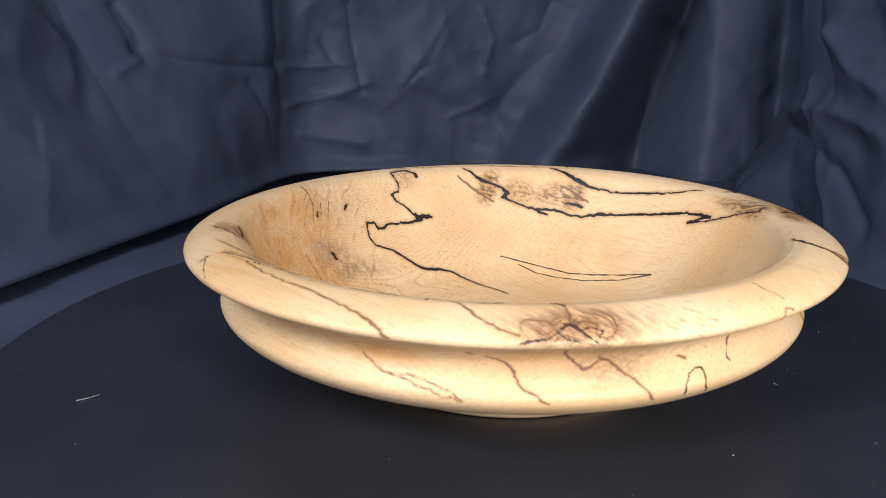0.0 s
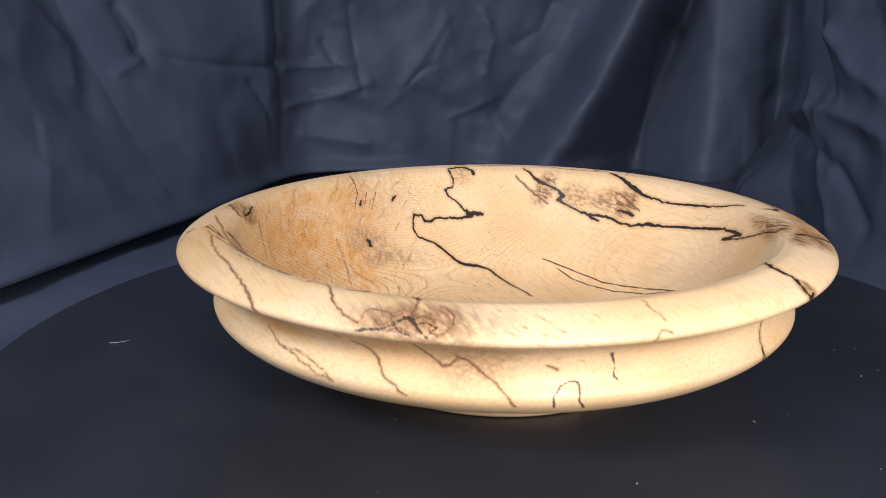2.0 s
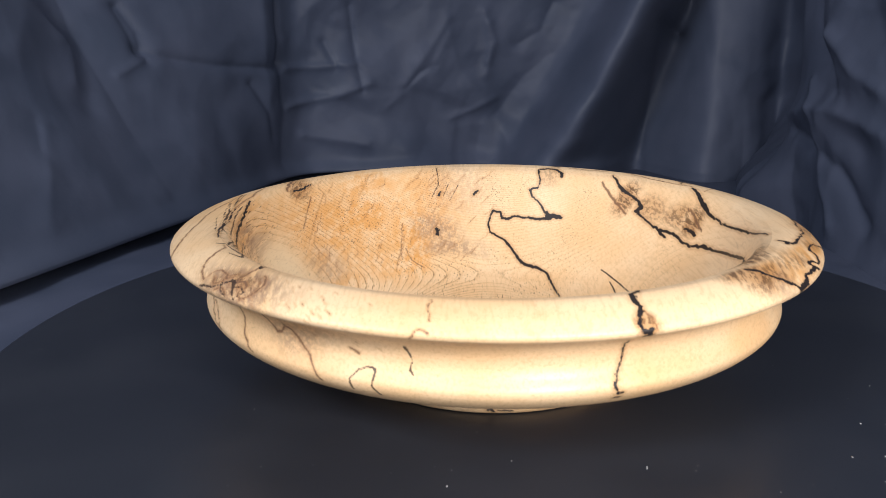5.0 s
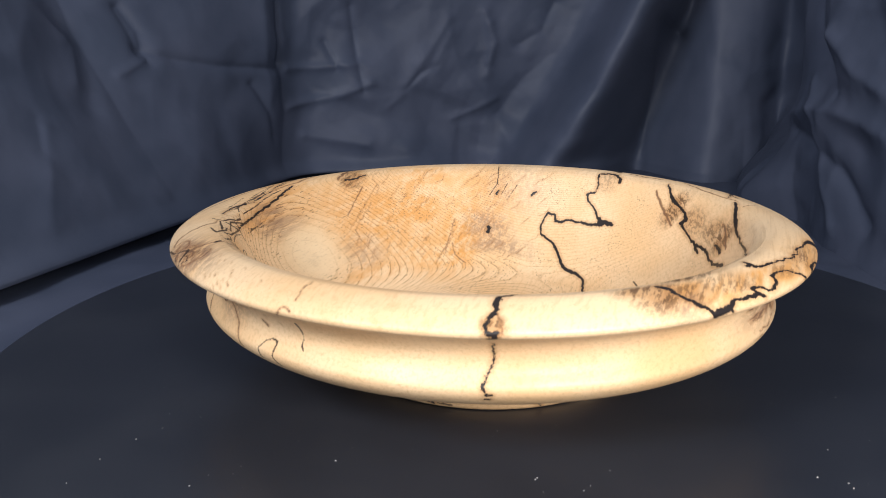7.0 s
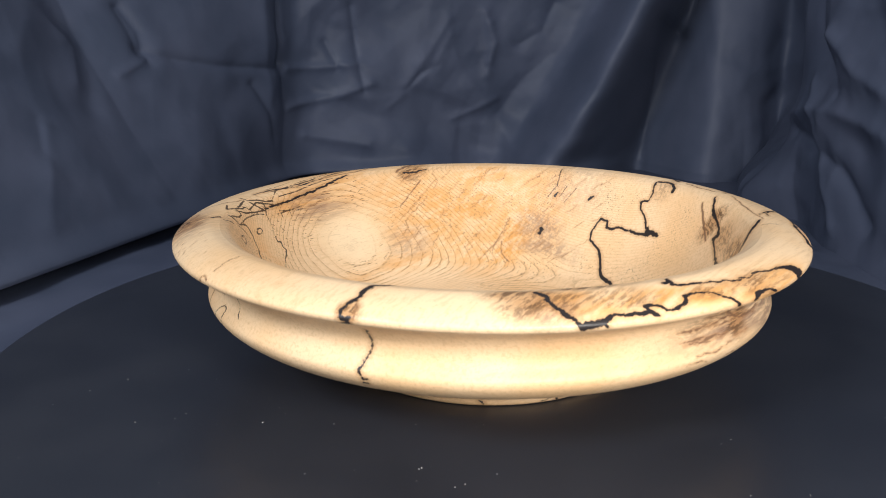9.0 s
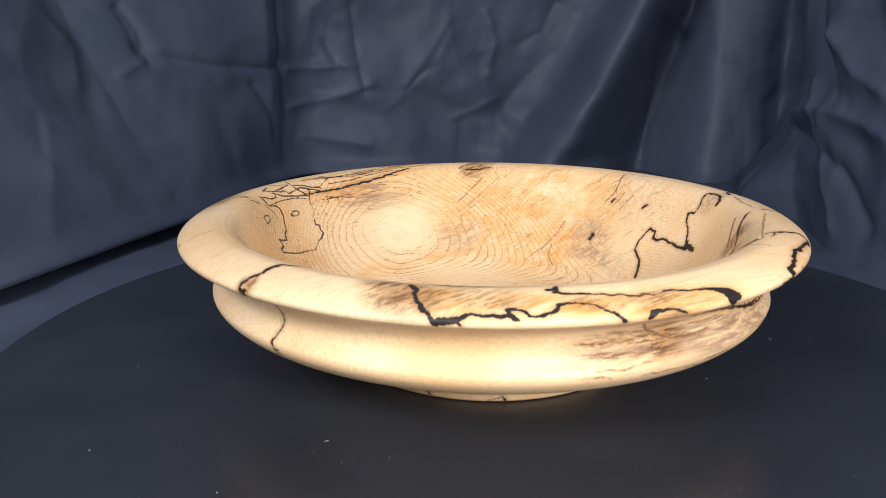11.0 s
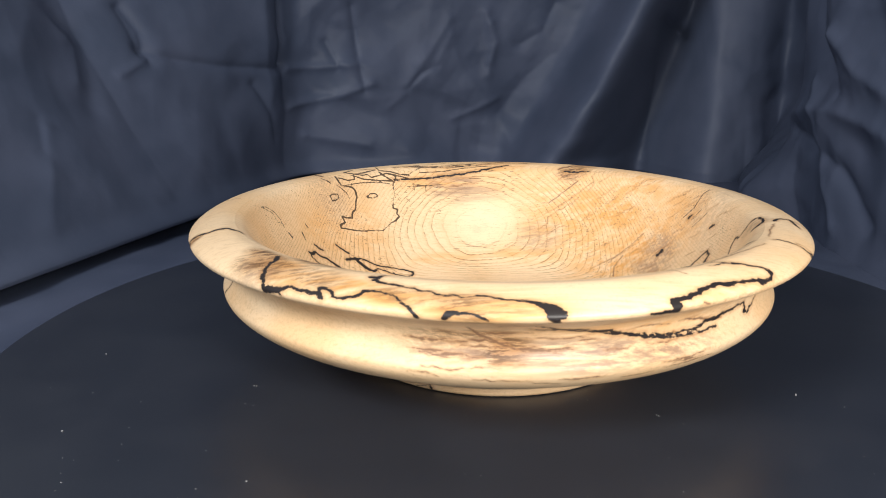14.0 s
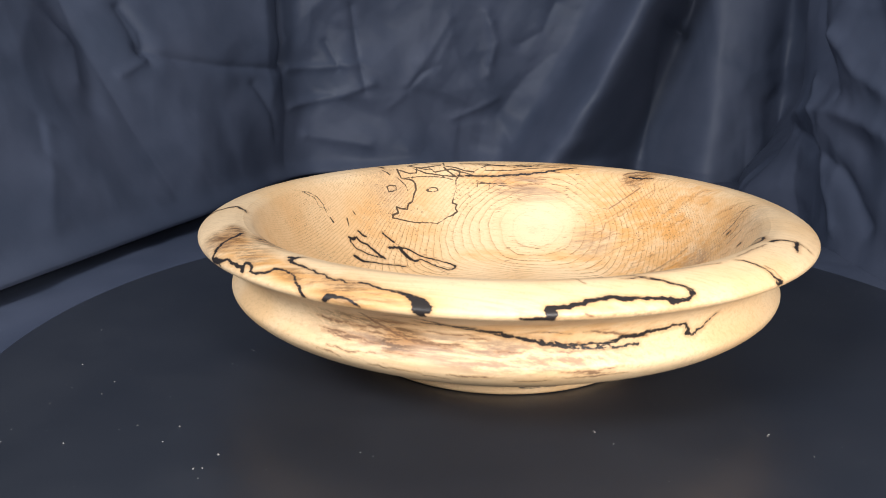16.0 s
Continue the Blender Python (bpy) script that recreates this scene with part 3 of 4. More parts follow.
stroke("brown", (-78.0, 166.6, 0.80), (-76.9, 169.0, 1.00), (-75.9, 172.0, 1.10), (-75.8, 176.2, 1.00), (-76.5, 179.2, 1.00), (-77.5, 180.7, 0.80))
stroke("brown", (-83.8, 181.3, 0.90), (-82.5, 179.2, 0.90), (-81.1, 181.0, 1.00))
stroke("brown", (-92.3, 202.7, 0.70), (-90.7, 203.9, 0.80), (-89.1, 207.2, 1.00), (-88.2, 209.9, 1.20), (-87.6, 213.8, 1.00), (-86.5, 216.2, 1.00), (-84.8, 218.3, 1.00), (-83.3, 221.0, 0.90))
stroke("brown", (-95.1, 200.9, 0.90), (-93.9, 201.5, 0.90))
stroke("brown", (-82.5, 185.2, 1.00), (-81.3, 200.3, 1.10), (-79.7, 205.7, 1.00), (-78.4, 209.0, 1.20), (-77.2, 208.4, 1.20), (-76.1, 205.7, 0.90))
stroke("brown", (-76.1, 203.9, 1.30), (-74.0, 207.2, 1.20), (-72.9, 209.6, 1.30), (-71.4, 212.3, 0.90), (-70.0, 215.3, 0.90), (-69.1, 217.7, 0.90), (-68.4, 219.8, 0.90), (-67.6, 223.1, 1.00))
stroke("brown", (-111.4, 208.1, 0.60), (-109.1, 212.6, 0.70), (-106.6, 214.4, 0.90), (-103.8, 215.3, 0.70), (-100.9, 217.7, 0.70), (-98.4, 220.1, 0.70), (-96.6, 220.1, 0.60), (-95.5, 221.3, 0.40))
stroke("brown", (-106.7, 213.8, 0.55), (-102.9, 213.8, 0.55), (-99.8, 215.6, 0.55), (-97.2, 217.7, 0.55), (-95.4, 220.7, 0.55))
stroke("hair", (-62.0, 224.0, 1.00), (-62.3, 219.2, 0.70), (-61.2, 215.3, 0.70), (-59.7, 213.5, 0.80), (-58.5, 214.1, 1.00), (-58.4, 217.4, 0.90), (-58.6, 220.4, 0.90), (-57.5, 225.2, 1.10))
stroke("brown", (-63.0, 207.8, 1.10), (-61.5, 209.3, 1.10))
stroke("hair", (-53.7, 203.3, 1.50), (-52.8, 209.0, 0.60), (-53.0, 213.2, 0.80), (-52.4, 214.4, 0.70))
stroke("brown", (-51.2, 184.3, 0.80), (-50.6, 181.9, 0.80), (-49.6, 180.4, 0.80), (-48.7, 181.6, 0.80))
stroke("brown", (-49.6, 164.5, 0.60), (-49.5, 171.4, 0.60), (-48.8, 176.8, 0.60))
stroke("hair", (-49.3, 151.6, 0.70), (-52.1, 150.1, 0.70), (-54.5, 145.6, 0.70), (-55.6, 140.5, 0.70), (-55.6, 135.4, 0.70))
stroke("hair", (-50.1, 150.7, 0.50), (-53.2, 145.9, 0.50), (-53.7, 139.6, 0.50), (-55.4, 138.1, 0.50))
stroke("hair", (-56.1, 131.2, 1.20), (-56.5, 127.9, 1.50))
stroke("line", (-59.2, 115.6, 1.70), (-60.1, 113.8, 2.20), (-62.2, 114.1, 1.60), (-62.7, 110.5, 1.30), (-64.7, 107.5, 1.40), (-65.6, 103.3, 1.70), (-66.4, 99.1, 1.80), (-67.3, 96.3, 2.00), (-67.8, 94.5, 1.60))
stroke("line", (-67.8, 94.5, 1.20), (-64.8, 97.8, 0.90), (-61.9, 101.2, 0.90), (-60.0, 105.1, 0.90), (-58.7, 108.4, 0.90), (-58.7, 111.4, 0.90), (-59.3, 114.1, 1.00))
stroke("line", (-73.0, 101.5, 1.90), (-75.9, 100.0, 1.70), (-79.0, 98.8, 1.60), (-80.9, 96.6, 1.30), (-82.4, 93.3, 1.20), (-85.1, 89.4, 1.00), (-88.4, 87.0, 1.00), (-91.6, 84.3, 1.00), (-94.8, 81.0, 1.20), (-97.3, 78.9, 1.30), (-96.0, 75.6, 1.20), (-93.2, 74.4, 1.00), (-90.5, 77.7, 1.00), (-87.6, 81.3, 1.00), (-85.0, 85.5, 1.00), (-83.0, 87.9, 1.00), (-79.9, 87.6, 1.50))
stroke("line", (-79.9, 87.6, 1.60), (-78.4, 90.9, 2.40), (-77.6, 95.4, 2.60), (-77.0, 98.8, 2.00))
stroke("line", (-55.9, 102.4, 2.60), (-57.3, 97.5, 1.80), (-60.6, 94.8, 1.00), (-66.2, 90.3, 0.90), (-74.4, 84.6, 1.10))
stroke("hair", (-86.3, 156.7, 1.40), (-86.1, 152.8, 1.50), (-86.5, 149.2, 1.00), (-88.2, 148.0, 1.00), (-90.0, 146.8, 1.30), (-90.7, 144.1, 1.50), (-90.6, 140.2, 1.30), (-89.4, 136.0, 1.30), (-88.6, 132.1, 1.10), (-87.1, 130.6, 1.30), (-86.0, 127.0, 1.30), (-84.0, 127.9, 1.10), (-82.5, 129.4, 1.60), (-82.5, 125.2, 1.40), (-80.3, 124.3, 1.60), (-79.9, 122.2, 1.30), (-81.3, 121.3, 1.00), (-84.2, 118.9, 0.90), (-88.2, 116.5, 0.90), (-92.5, 115.6, 0.90), (-95.6, 114.4, 0.70), (-98.1, 116.8, 0.70), (-99.9, 118.9, 0.90), (-101.8, 120.1, 1.20), (-103.5, 122.5, 1.30), (-102.9, 124.9, 1.30), (-103.6, 127.6, 1.00), (-102.2, 129.1, 1.30), (-102.7, 133.0, 0.90), (-103.3, 135.7, 0.60), (-104.0, 139.6, 0.60), (-104.0, 144.7, 0.90), (-105.3, 148.6, 1.20), (-105.5, 151.6, 1.00), (-103.9, 153.1, 0.90))
stroke("hair", (-86.0, 155.5, 1.10), (-87.4, 154.3, 1.10), (-89.4, 151.9, 1.10), (-91.8, 151.9, 1.10), (-92.5, 156.4, 1.10), (-94.9, 154.3, 1.10), (-96.7, 154.3, 1.10), (-97.7, 151.6, 1.10), (-100.2, 152.5, 1.10), (-103.0, 153.4, 1.10), (-105.0, 151.6, 1.10), (-107.2, 150.1, 1.10), (-109.8, 148.0, 1.10), (-113.3, 147.4, 1.10))
stroke("hair", (-87.4, 148.6, 0.80), (-93.2, 148.9, 0.80), (-98.8, 148.0, 0.80), (-103.2, 145.6, 0.80))
stroke("line", (-104.7, 148.3, 0.90), (-111.5, 147.4, 1.10), (-120.5, 148.3, 1.20), (-127.5, 149.8, 1.20), (-134.4, 152.8, 1.20), (-140.9, 157.3, 1.00))
stroke("hair", (-113.5, 151.9, 0.80), (-120.5, 151.9, 0.80), (-127.5, 154.0, 0.80), (-135.9, 156.4, 0.80))
stroke("hair", (-81.1, 144.1, 0.90), (-81.2, 140.8, 0.90), (-82.4, 140.5, 0.90), (-84.0, 141.4, 0.90), (-84.0, 144.1, 0.90), (-82.3, 144.7, 0.90), (-81.1, 144.1, 0.90))
stroke("hair", (-94.0, 139.0, 0.90), (-95.7, 140.8, 0.90), (-97.2, 140.5, 0.90), (-98.0, 138.7, 0.90), (-96.5, 137.5, 0.90), (-94.7, 138.1, 0.90), (-94.0, 139.0, 0.90))
stroke("hair", (-81.5, 162.7, 1.40), (-83.1, 159.7, 1.40))
stroke("hair", (-81.4, 157.3, 0.90), (-83.1, 152.2, 0.90))
stroke("line", (-73.5, 112.9, 1.20), (-74.8, 108.7, 1.20), (-75.9, 104.8, 1.20))
stroke("line", (-64.5, 118.0, 1.20), (-65.0, 115.0, 1.20), (-66.3, 112.9, 1.20))
stroke("hair", (-66.1, 131.8, 1.00), (-66.4, 129.4, 1.00))
stroke("hair", (-62.6, 127.9, 1.00), (-61.9, 122.8, 1.00))
stroke("line", (157.5, 110.5, 1.60), (156.1, 113.8, 1.00))
stroke("line", (154.7, 137.5, 1.60), (153.9, 140.2, 1.00))
stroke("line", (143.5, 137.8, 1.60), (142.3, 140.2, 1.00))
stroke("brown", (-154.1, 122.2, 0.27), (-161.4, 133.6, 0.27), (-167.9, 147.7, 0.27))
stroke("line", (117.3, 152.2, 2.00), (117.5, 154.3, 2.00), (119.0, 157.3, 1.40), (122.2, 158.5, 1.30), (124.3, 157.0, 1.40), (124.2, 152.5, 1.00), (123.5, 148.6, 1.00), (123.9, 143.2, 1.00), (126.3, 141.7, 1.50), (125.4, 137.2, 1.00), (122.9, 133.3, 1.00), (121.0, 128.2, 1.20), (119.4, 126.1, 1.80))
stroke("line", (119.5, 124.9, 3.40), (117.2, 125.2, 3.00), (115.0, 124.6, 2.20))
stroke("line", (118.5, 123.1, 1.80), (122.7, 122.2, 1.70), (126.5, 122.5, 1.30), (130.4, 123.1, 1.40), (132.6, 121.0, 1.70), (134.5, 121.6, 1.70), (134.9, 125.5, 1.20), (137.3, 126.7, 1.50), (138.4, 122.5, 1.00), (139.0, 116.5, 1.00), (138.3, 111.4, 1.10), (135.7, 108.1, 1.30), (132.9, 105.4, 1.30), (131.0, 101.2, 1.80), (128.9, 96.3, 1.60), (126.4, 90.9, 1.80), (124.4, 88.2, 2.00), (121.0, 86.7, 2.40), (117.6, 85.5, 2.00), (113.0, 82.2, 1.50), (108.3, 74.1, 1.20), (102.8, 66.9, 1.10), (96.3, 60.3, 1.00), (88.1, 53.4, 1.00))
stroke("line", (102.6, 157.0, 1.10), (100.6, 153.4, 1.30), (98.8, 148.9, 2.00), (97.0, 147.1, 2.10), (93.9, 144.7, 1.20), (91.2, 142.0, 1.60), (89.8, 139.0, 3.00), (91.2, 136.3, 2.40), (88.9, 133.9, 1.20), (84.1, 130.3, 1.20), (81.2, 128.8, 1.80), (79.1, 126.7, 1.90), (76.7, 125.5, 1.00))
stroke("line", (81.2, 128.8, 1.40), (75.7, 129.1, 1.80), (72.8, 128.5, 1.60), (69.6, 126.4, 1.30), (64.8, 126.7, 1.40), (60.4, 129.7, 2.30), (55.4, 130.3, 1.40), (45.9, 134.2, 1.50), (35.9, 139.0, 1.60), (31.5, 140.8, 1.20), (26.8, 142.3, 1.80), (23.8, 142.6, 1.80))
stroke("line", (23.8, 142.6, 1.60), (28.9, 138.1, 1.10), (30.6, 135.7, 1.40), (25.2, 139.3, 0.90), (20.9, 142.9, 0.90), (14.5, 149.2, 0.90), (8.6, 155.5, 1.10), (9.5, 159.7, 1.30))
stroke("line", (77.7, 159.1, 1.50), (74.8, 156.4, 1.70), (70.4, 151.0, 2.80), (67.3, 148.3, 2.60), (65.2, 146.2, 1.60), (61.5, 145.6, 1.40), (58.4, 144.4, 1.10), (52.8, 145.3, 1.00), (47.2, 147.1, 1.30), (39.9, 150.4, 1.10), (31.8, 156.7, 0.90))
stroke("brown", (74.0, 145.3, 1.00), (71.1, 143.5, 1.60), (67.8, 139.0, 1.60), (64.6, 136.3, 1.00))
stroke("line", (71.7, 133.9, 1.00), (68.9, 134.2, 1.70), (66.4, 132.7, 2.20))
stroke("brown", (104.7, 150.7, 1.20), (101.6, 144.1, 1.60), (98.0, 138.4, 1.60), (94.2, 133.3, 1.20))
stroke("brown", (-153.0, 110.8, 0.33), (-155.9, 115.6, 0.33), (-155.6, 120.4, 0.33), (-159.3, 126.7, 0.33), (-163.1, 133.0, 0.33), (-164.4, 136.3, 0.33))
stroke("brown", (-166.7, 140.8, 0.33), (-168.4, 146.2, 0.33), (-167.1, 151.6, 0.33))
stroke("brown", (178.9, 86.7, 0.33), (174.7, 96.9, 0.33), (171.2, 103.6, 0.33), (169.1, 112.3, 0.33))
stroke("brown", (-156.3, 106.0, 0.33), (-160.4, 114.1, 0.33), (-163.8, 115.6, 0.33))
stroke("line", (-158.1, 153.7, 1.20), (-161.7, 153.7, 1.30), (-165.5, 155.8, 0.90))
stroke("hair", (154.4, 158.2, 0.80), (154.4, 151.6, 0.80), (154.4, 145.0, 0.80), (156.8, 136.9, 0.80))
stroke("hair", (151.4, 145.0, 0.70), (153.3, 136.6, 0.70))
stroke("hair", (148.4, 144.1, 0.70), (151.3, 133.9, 0.70))
stroke("line", (157.0, 114.4, 2.20), (157.0, 110.2, 1.60))
stroke("brown", (-163.7, 166.6, 1.50), (-158.8, 159.4, 1.80), (-156.0, 154.9, 1.20))
stroke("brown", (-163.0, 147.4, 0.80), (-159.5, 139.6, 0.80), (-155.1, 130.9, 0.80))
stroke("brown", (168.4, 120.4, 0.54), (170.1, 111.1, 0.54), (172.7, 101.8, 0.54), (173.8, 94.8, 0.54))
stroke("brown", (170.5, 102.7, 0.54), (170.2, 93.3, 0.72), (166.5, 86.4, 0.60))
stroke("brown", (-153.9, 166.6, 0.80), (-144.2, 160.0, 1.00), (-132.2, 157.9, 0.60))
stroke("line", (-19.3, 161.6, 1.8), (-18.4, 159.2, 1.3), (-16.5, 157.6, 0.7))
stroke("hair", (-83.5, 177.5, 0.7), (-81.8, 174.2, 1.3), (-80.8, 176.4, 1.5), (-79.8, 179.6, 0.8))
stroke("hair", (-87.5, 181.6, 0.9), (-86.3, 181.0, 1.0), (-85.0, 180.5, 0.6))
stroke("hair", (-101.2, 161.8, 1.32), (-101.1, 157.0, 0.88), (-104.4, 154.6, 1.32), (-107.3, 151.6, 0.88), (-109.7, 151.0, 1.32))
stroke("hair", (-93.6, 161.8, 0.96), (-90.1, 159.4, 1.44), (-92.8, 156.4, 0.96), (-96.0, 156.4, 1.44), (-100.3, 158.2, 0.96))
stroke("hair", (-91.5, 155.5, 0.88), (-94.6, 151.3, 1.32), (-100.4, 148.6, 0.88), (-104.2, 147.7, 1.32), (-101.6, 152.2, 0.88), (-100.9, 155.2, 1.32))
stroke("hair", (-109.7, 151.0, 0.64), (-114.3, 156.4, 0.96), (-120.1, 157.0, 0.64), (-127.7, 157.6, 0.96), (-136.3, 163.0, 0.64))
stroke("hair", (-108.8, 142.6, 0.56), (-115.5, 142.3, 0.84), (-120.0, 142.6, 0.56))
stroke("hair", (-110.9, 144.7, 0.48), (-110.8, 139.6, 0.72))
stroke("hair", (-114.9, 144.4, 0.48), (-114.5, 138.1, 0.72))
stroke("hair", (-84.8, 150.7, 0.48), (-87.4, 143.8, 0.72), (-87.8, 138.7, 0.48))
stroke("brown", (-120.7, 140.8, 0.40), (-126.4, 141.7, 0.60), (-131.6, 142.9, 0.40))
stroke("hair", (-111.5, 160.0, 0.48), (-115.2, 159.4, 0.72), (-122.7, 161.2, 0.48))
stroke("brown", (-86.5, 176.0, 0.6), (-85.2, 178.8, 1.0), (-83.6, 176.8, 0.9), (-84.4, 173.6, 0.6), (-82.6, 170.4, 0.9))
stroke("brown", (-81.4, 175.0, 1.6), (-79.6, 173.0, 1.2), (-78.2, 174.8, 0.9), (-78.8, 178.4, 0.8), (-77.4, 181.6, 0.9))
stroke("hair", (-80.6, 177.4, 0.9), (-79.2, 176.0, 0.8), (-77.8, 178.0, 0.7), (-78.6, 180.6, 0.6))
stroke("hair", (-82.2, 175.2, 1.0), (-83.6, 177.4, 0.8), (-82.4, 180.4, 0.7), (-80.8, 181.8, 0.6))
streaks = np.random.default_rng(11)
for _ in range(70):  # faint grey-brown flecks round the knot
    place, low = streaks.uniform(-78, -58), streaks.uniform(164, 208)
    stroke("brown", (place, low, -0.3), (place + 0.7, low + 1.2, streaks.uniform(0.0, 0.4)), (place + 1.1, low + 2.0, -0.3))
for _ in range(34):  # brown streaks low on the outside, along the grain
    place, low, length = streaks.uniform(28, 76), streaks.uniform(203, 226), streaks.uniform(3, 11)
    stroke("brown", (place, low, 0.3), (place + 0.5 * length, low + streaks.uniform(-0.8, 0.8), streaks.uniform(0.5, 1.2)), (place + length, low + streaks.uniform(-1, 1.5), 0.2))
for _ in range(60):  # short dark dashes inside, along the rings
    place, low = streaks.uniform(140, 205), streaks.uniform(88, 152)
    stroke("brown", (place, low, 0.1), (place + streaks.uniform(-2.5, -1), low + streaks.uniform(1.5, 4), streaks.uniform(0.2, 0.5)), (place - 3, low + 6, 0.1))
patch("stain", 45.0, 210.0, 14, 9, -20, 1.1)
patch("stain", 95.7, 143.2, 8.4, 15.6, 20, 1.23)
patch("stain", 86.3, 139.8, 16.8, 10.8, 10, 0.65)
patch("stain", 70.0, 139.3, 10.8, 12.0, 30, 1.17)
patch("stain", 75.3, 139.4, 19.2, 9.6, -10, 0.78)
patch("stain", 14.5, 153.6, 30, 6, 0, 0.98)
patch("stain", 12.4, 157.8, 21.6, 8.4, 0, 0.91)
patch("stain", -161.5, 155.8, 9.6, 8.4, 0, 1.23)
patch("stain", -159.8, 152.7, 10.8, 7.2, 0, 1.04)
patch("stain", -163.7, 163.1, 12.0, 6.0, 0, 0.91)
patch("stain", -80.2, 173.4, 17, 9, 0, 0.75)
patch("stain", -83.1, 177.6, 14, 9, 0, 0.5)
patch("grey", -80.0, 175.3, 34, 16, 0, 1.0)
patch("stain", 120.9, 152.8, 9.6, 12.0, 0, 0.45)
patch("stain", 3.4, 166.5, 13.2, 8.4, 0, 0.98)
patch("stain", 2.6, 170.0, 12.0, 8.4, 0, 1.04)
patch("warm", 12.1, 172.6, 30, 10, 0, 0.7)
patch("warm", 44.4, 178.8, 35, 8, 0, 0.7)
patch("warm", 77.6, 178.4, 30, 6, 0, 0.4)
patch("stain", 40.7, 178.1, 10.8, 10.8, 0, 0.65)
patch("grey", 51.6, 212.1, 70, 8, 0, 1.0)
patch("grey", 67.5, 216.0, 50, 6, 0, 0.9)
patch("grey", 59.4, 214.9, 45, 9, 0, 0.9)
patch("stain", 40.6, 205.1, 40, 6, -5, 0.59)
patch("stain", 41.1, 203.9, 35, 4, 0, 0.78)
patch("warm", 67.2, 202.0, 60, 7, 0, 0.5)
patch("warm", 166.6, 108.8, 14, 42, 20, 0.9)
patch("warm", -177.1, 97.9, 22, 30, 0, 0.6)
patch("warm", 160.9, 132.5, 40, 30, 0, 0.55)
patch("warm", -140.4, 160.7, 26, 30, 0, 0.5)
patch("warm", -162.7, 133.5, 14, 34, 0, 0.55)
patch("warm", 166.7, 97.4, 13, 30, 25, 0.9)
patch("warm", -167.7, 105.1, 22, 20, 0, 0.5)
patch("warm", 168.1, 114.0, 18, 32, 20, 0.7)
patch("warm", 174.2, 89.5, 20, 16, 0, 0.6)
patch("warm", 157.3, 124.3, 22, 30, 0, 0.5)
patch("grey", 156.9, 114.6, 22, 16, 25, 0.7)
patch("grey", -119.6, 141.0, 12, 12, 0, 0.7)
patch("grey", -81.5, 145.1, 20, 25, 0, 0.35)
patch("grey", -153.7, 105.2, 20, 16, 0, 0.5)
patch("grey", 148.2, 144.4, 30, 30, 0, 0.35)
patch("stain", 69.3, 138.2, 9.6, 12.0, 20, 0.65)
patch("warm", -108.2, 204.5, 25, 8, 0, 0.7)
patch("warm", -91.8, 200.1, 40, 8, 0, 0.4)
patch("grey", -72.3, 202.7, 25, 10, 0, 0.5)
patch("grey", -74.0, 208.4, 20, 10, 0, 0.6)
patch("stain", -21.4, 179.9, 6.0, 7.2, 0, 1.04)
patch("grey", 4.7, 174.0, 14, 12, 0, 0.8)
patch("stain", 1.5, 172.6, 12.0, 9.6, 0, 0.78)
patch("warm", 7.5, 170.5, 20, 9, 0, 0.9)
patch("stain", 8.8, 169.4, 16.8, 7.2, 0, 0.8)
patch("stain", 16.1, 172.5, 19.2, 6.0, 0, 0.7)
patch("warm", 20.9, 172.6, 30, 7, 0, 0.9)
patch("stain", 31.1, 174.3, 19.2, 6.0, 0, 0.7)
patch("stain", 38.4, 175.8, 14.4, 7.2, 0, 0.8)
patch("warm", 30.2, 176.2, 30, 6, 0, 0.8)
patch("stain", 13.4, 168.7, 26.4, 7.2, 0, 0.6)
patch("stain", 41.7, 179.1, 26, 5, 0, 0.5)
patch("warm", 43.3, 180.0, 40, 6, 0, 0.8)
patch("stain", 7.0, 171.0, 16.8, 9.6, 0, 0.8)
patch("stain", 0.9, 166.0, 14.4, 7.2, 0, 1.1)
patch("stain", 77.2, 184.1, 50, 3, 0, 0.4)
patch("grey", -129.4, 136.1, 26, 8, 0, 0.6)
patch("warm", -119.0, 146.3, 40, 10, 0, 0.6)
patch("grey", -125.7, 141.4, 18, 16, 0, 0.8)
patch("warm", -163.1, 139.4, 26, 16, 0, 0.5)
patch("warm", 177.5, 148.0, 30, 20, 0, 0.7)
patch("grey", 153.2, 100.5, 30, 8, 0, 0.6)
patch("grey", 152.6, 100.9, 30, 7, 20, 0.7)
patch("warm", -155.5, 125.3, 24, 34, 0, 0.6)
patch("warm", -151.5, 90.8, 34, 12, 0, 0.6)
patch("warm", -89.2, 115.0, 22, 28, 0, 0.4)
patch("warm", -115.3, 85.7, 34, 9, 0, 0.5)
patch("warm", -72.2, 120.5, 26, 26, 0, 0.35)
patch("warm", -152.6, 137.8, 20, 20, 0, 0.5)
patch("warm", -167.0, 124.0, 30, 34, 0, 0.7)
patch("warm", -178.6, 129.8, 30, 22, 0, 0.8)
patch("warm", -177.8, 116.1, 30, 34, 0, 0.6)


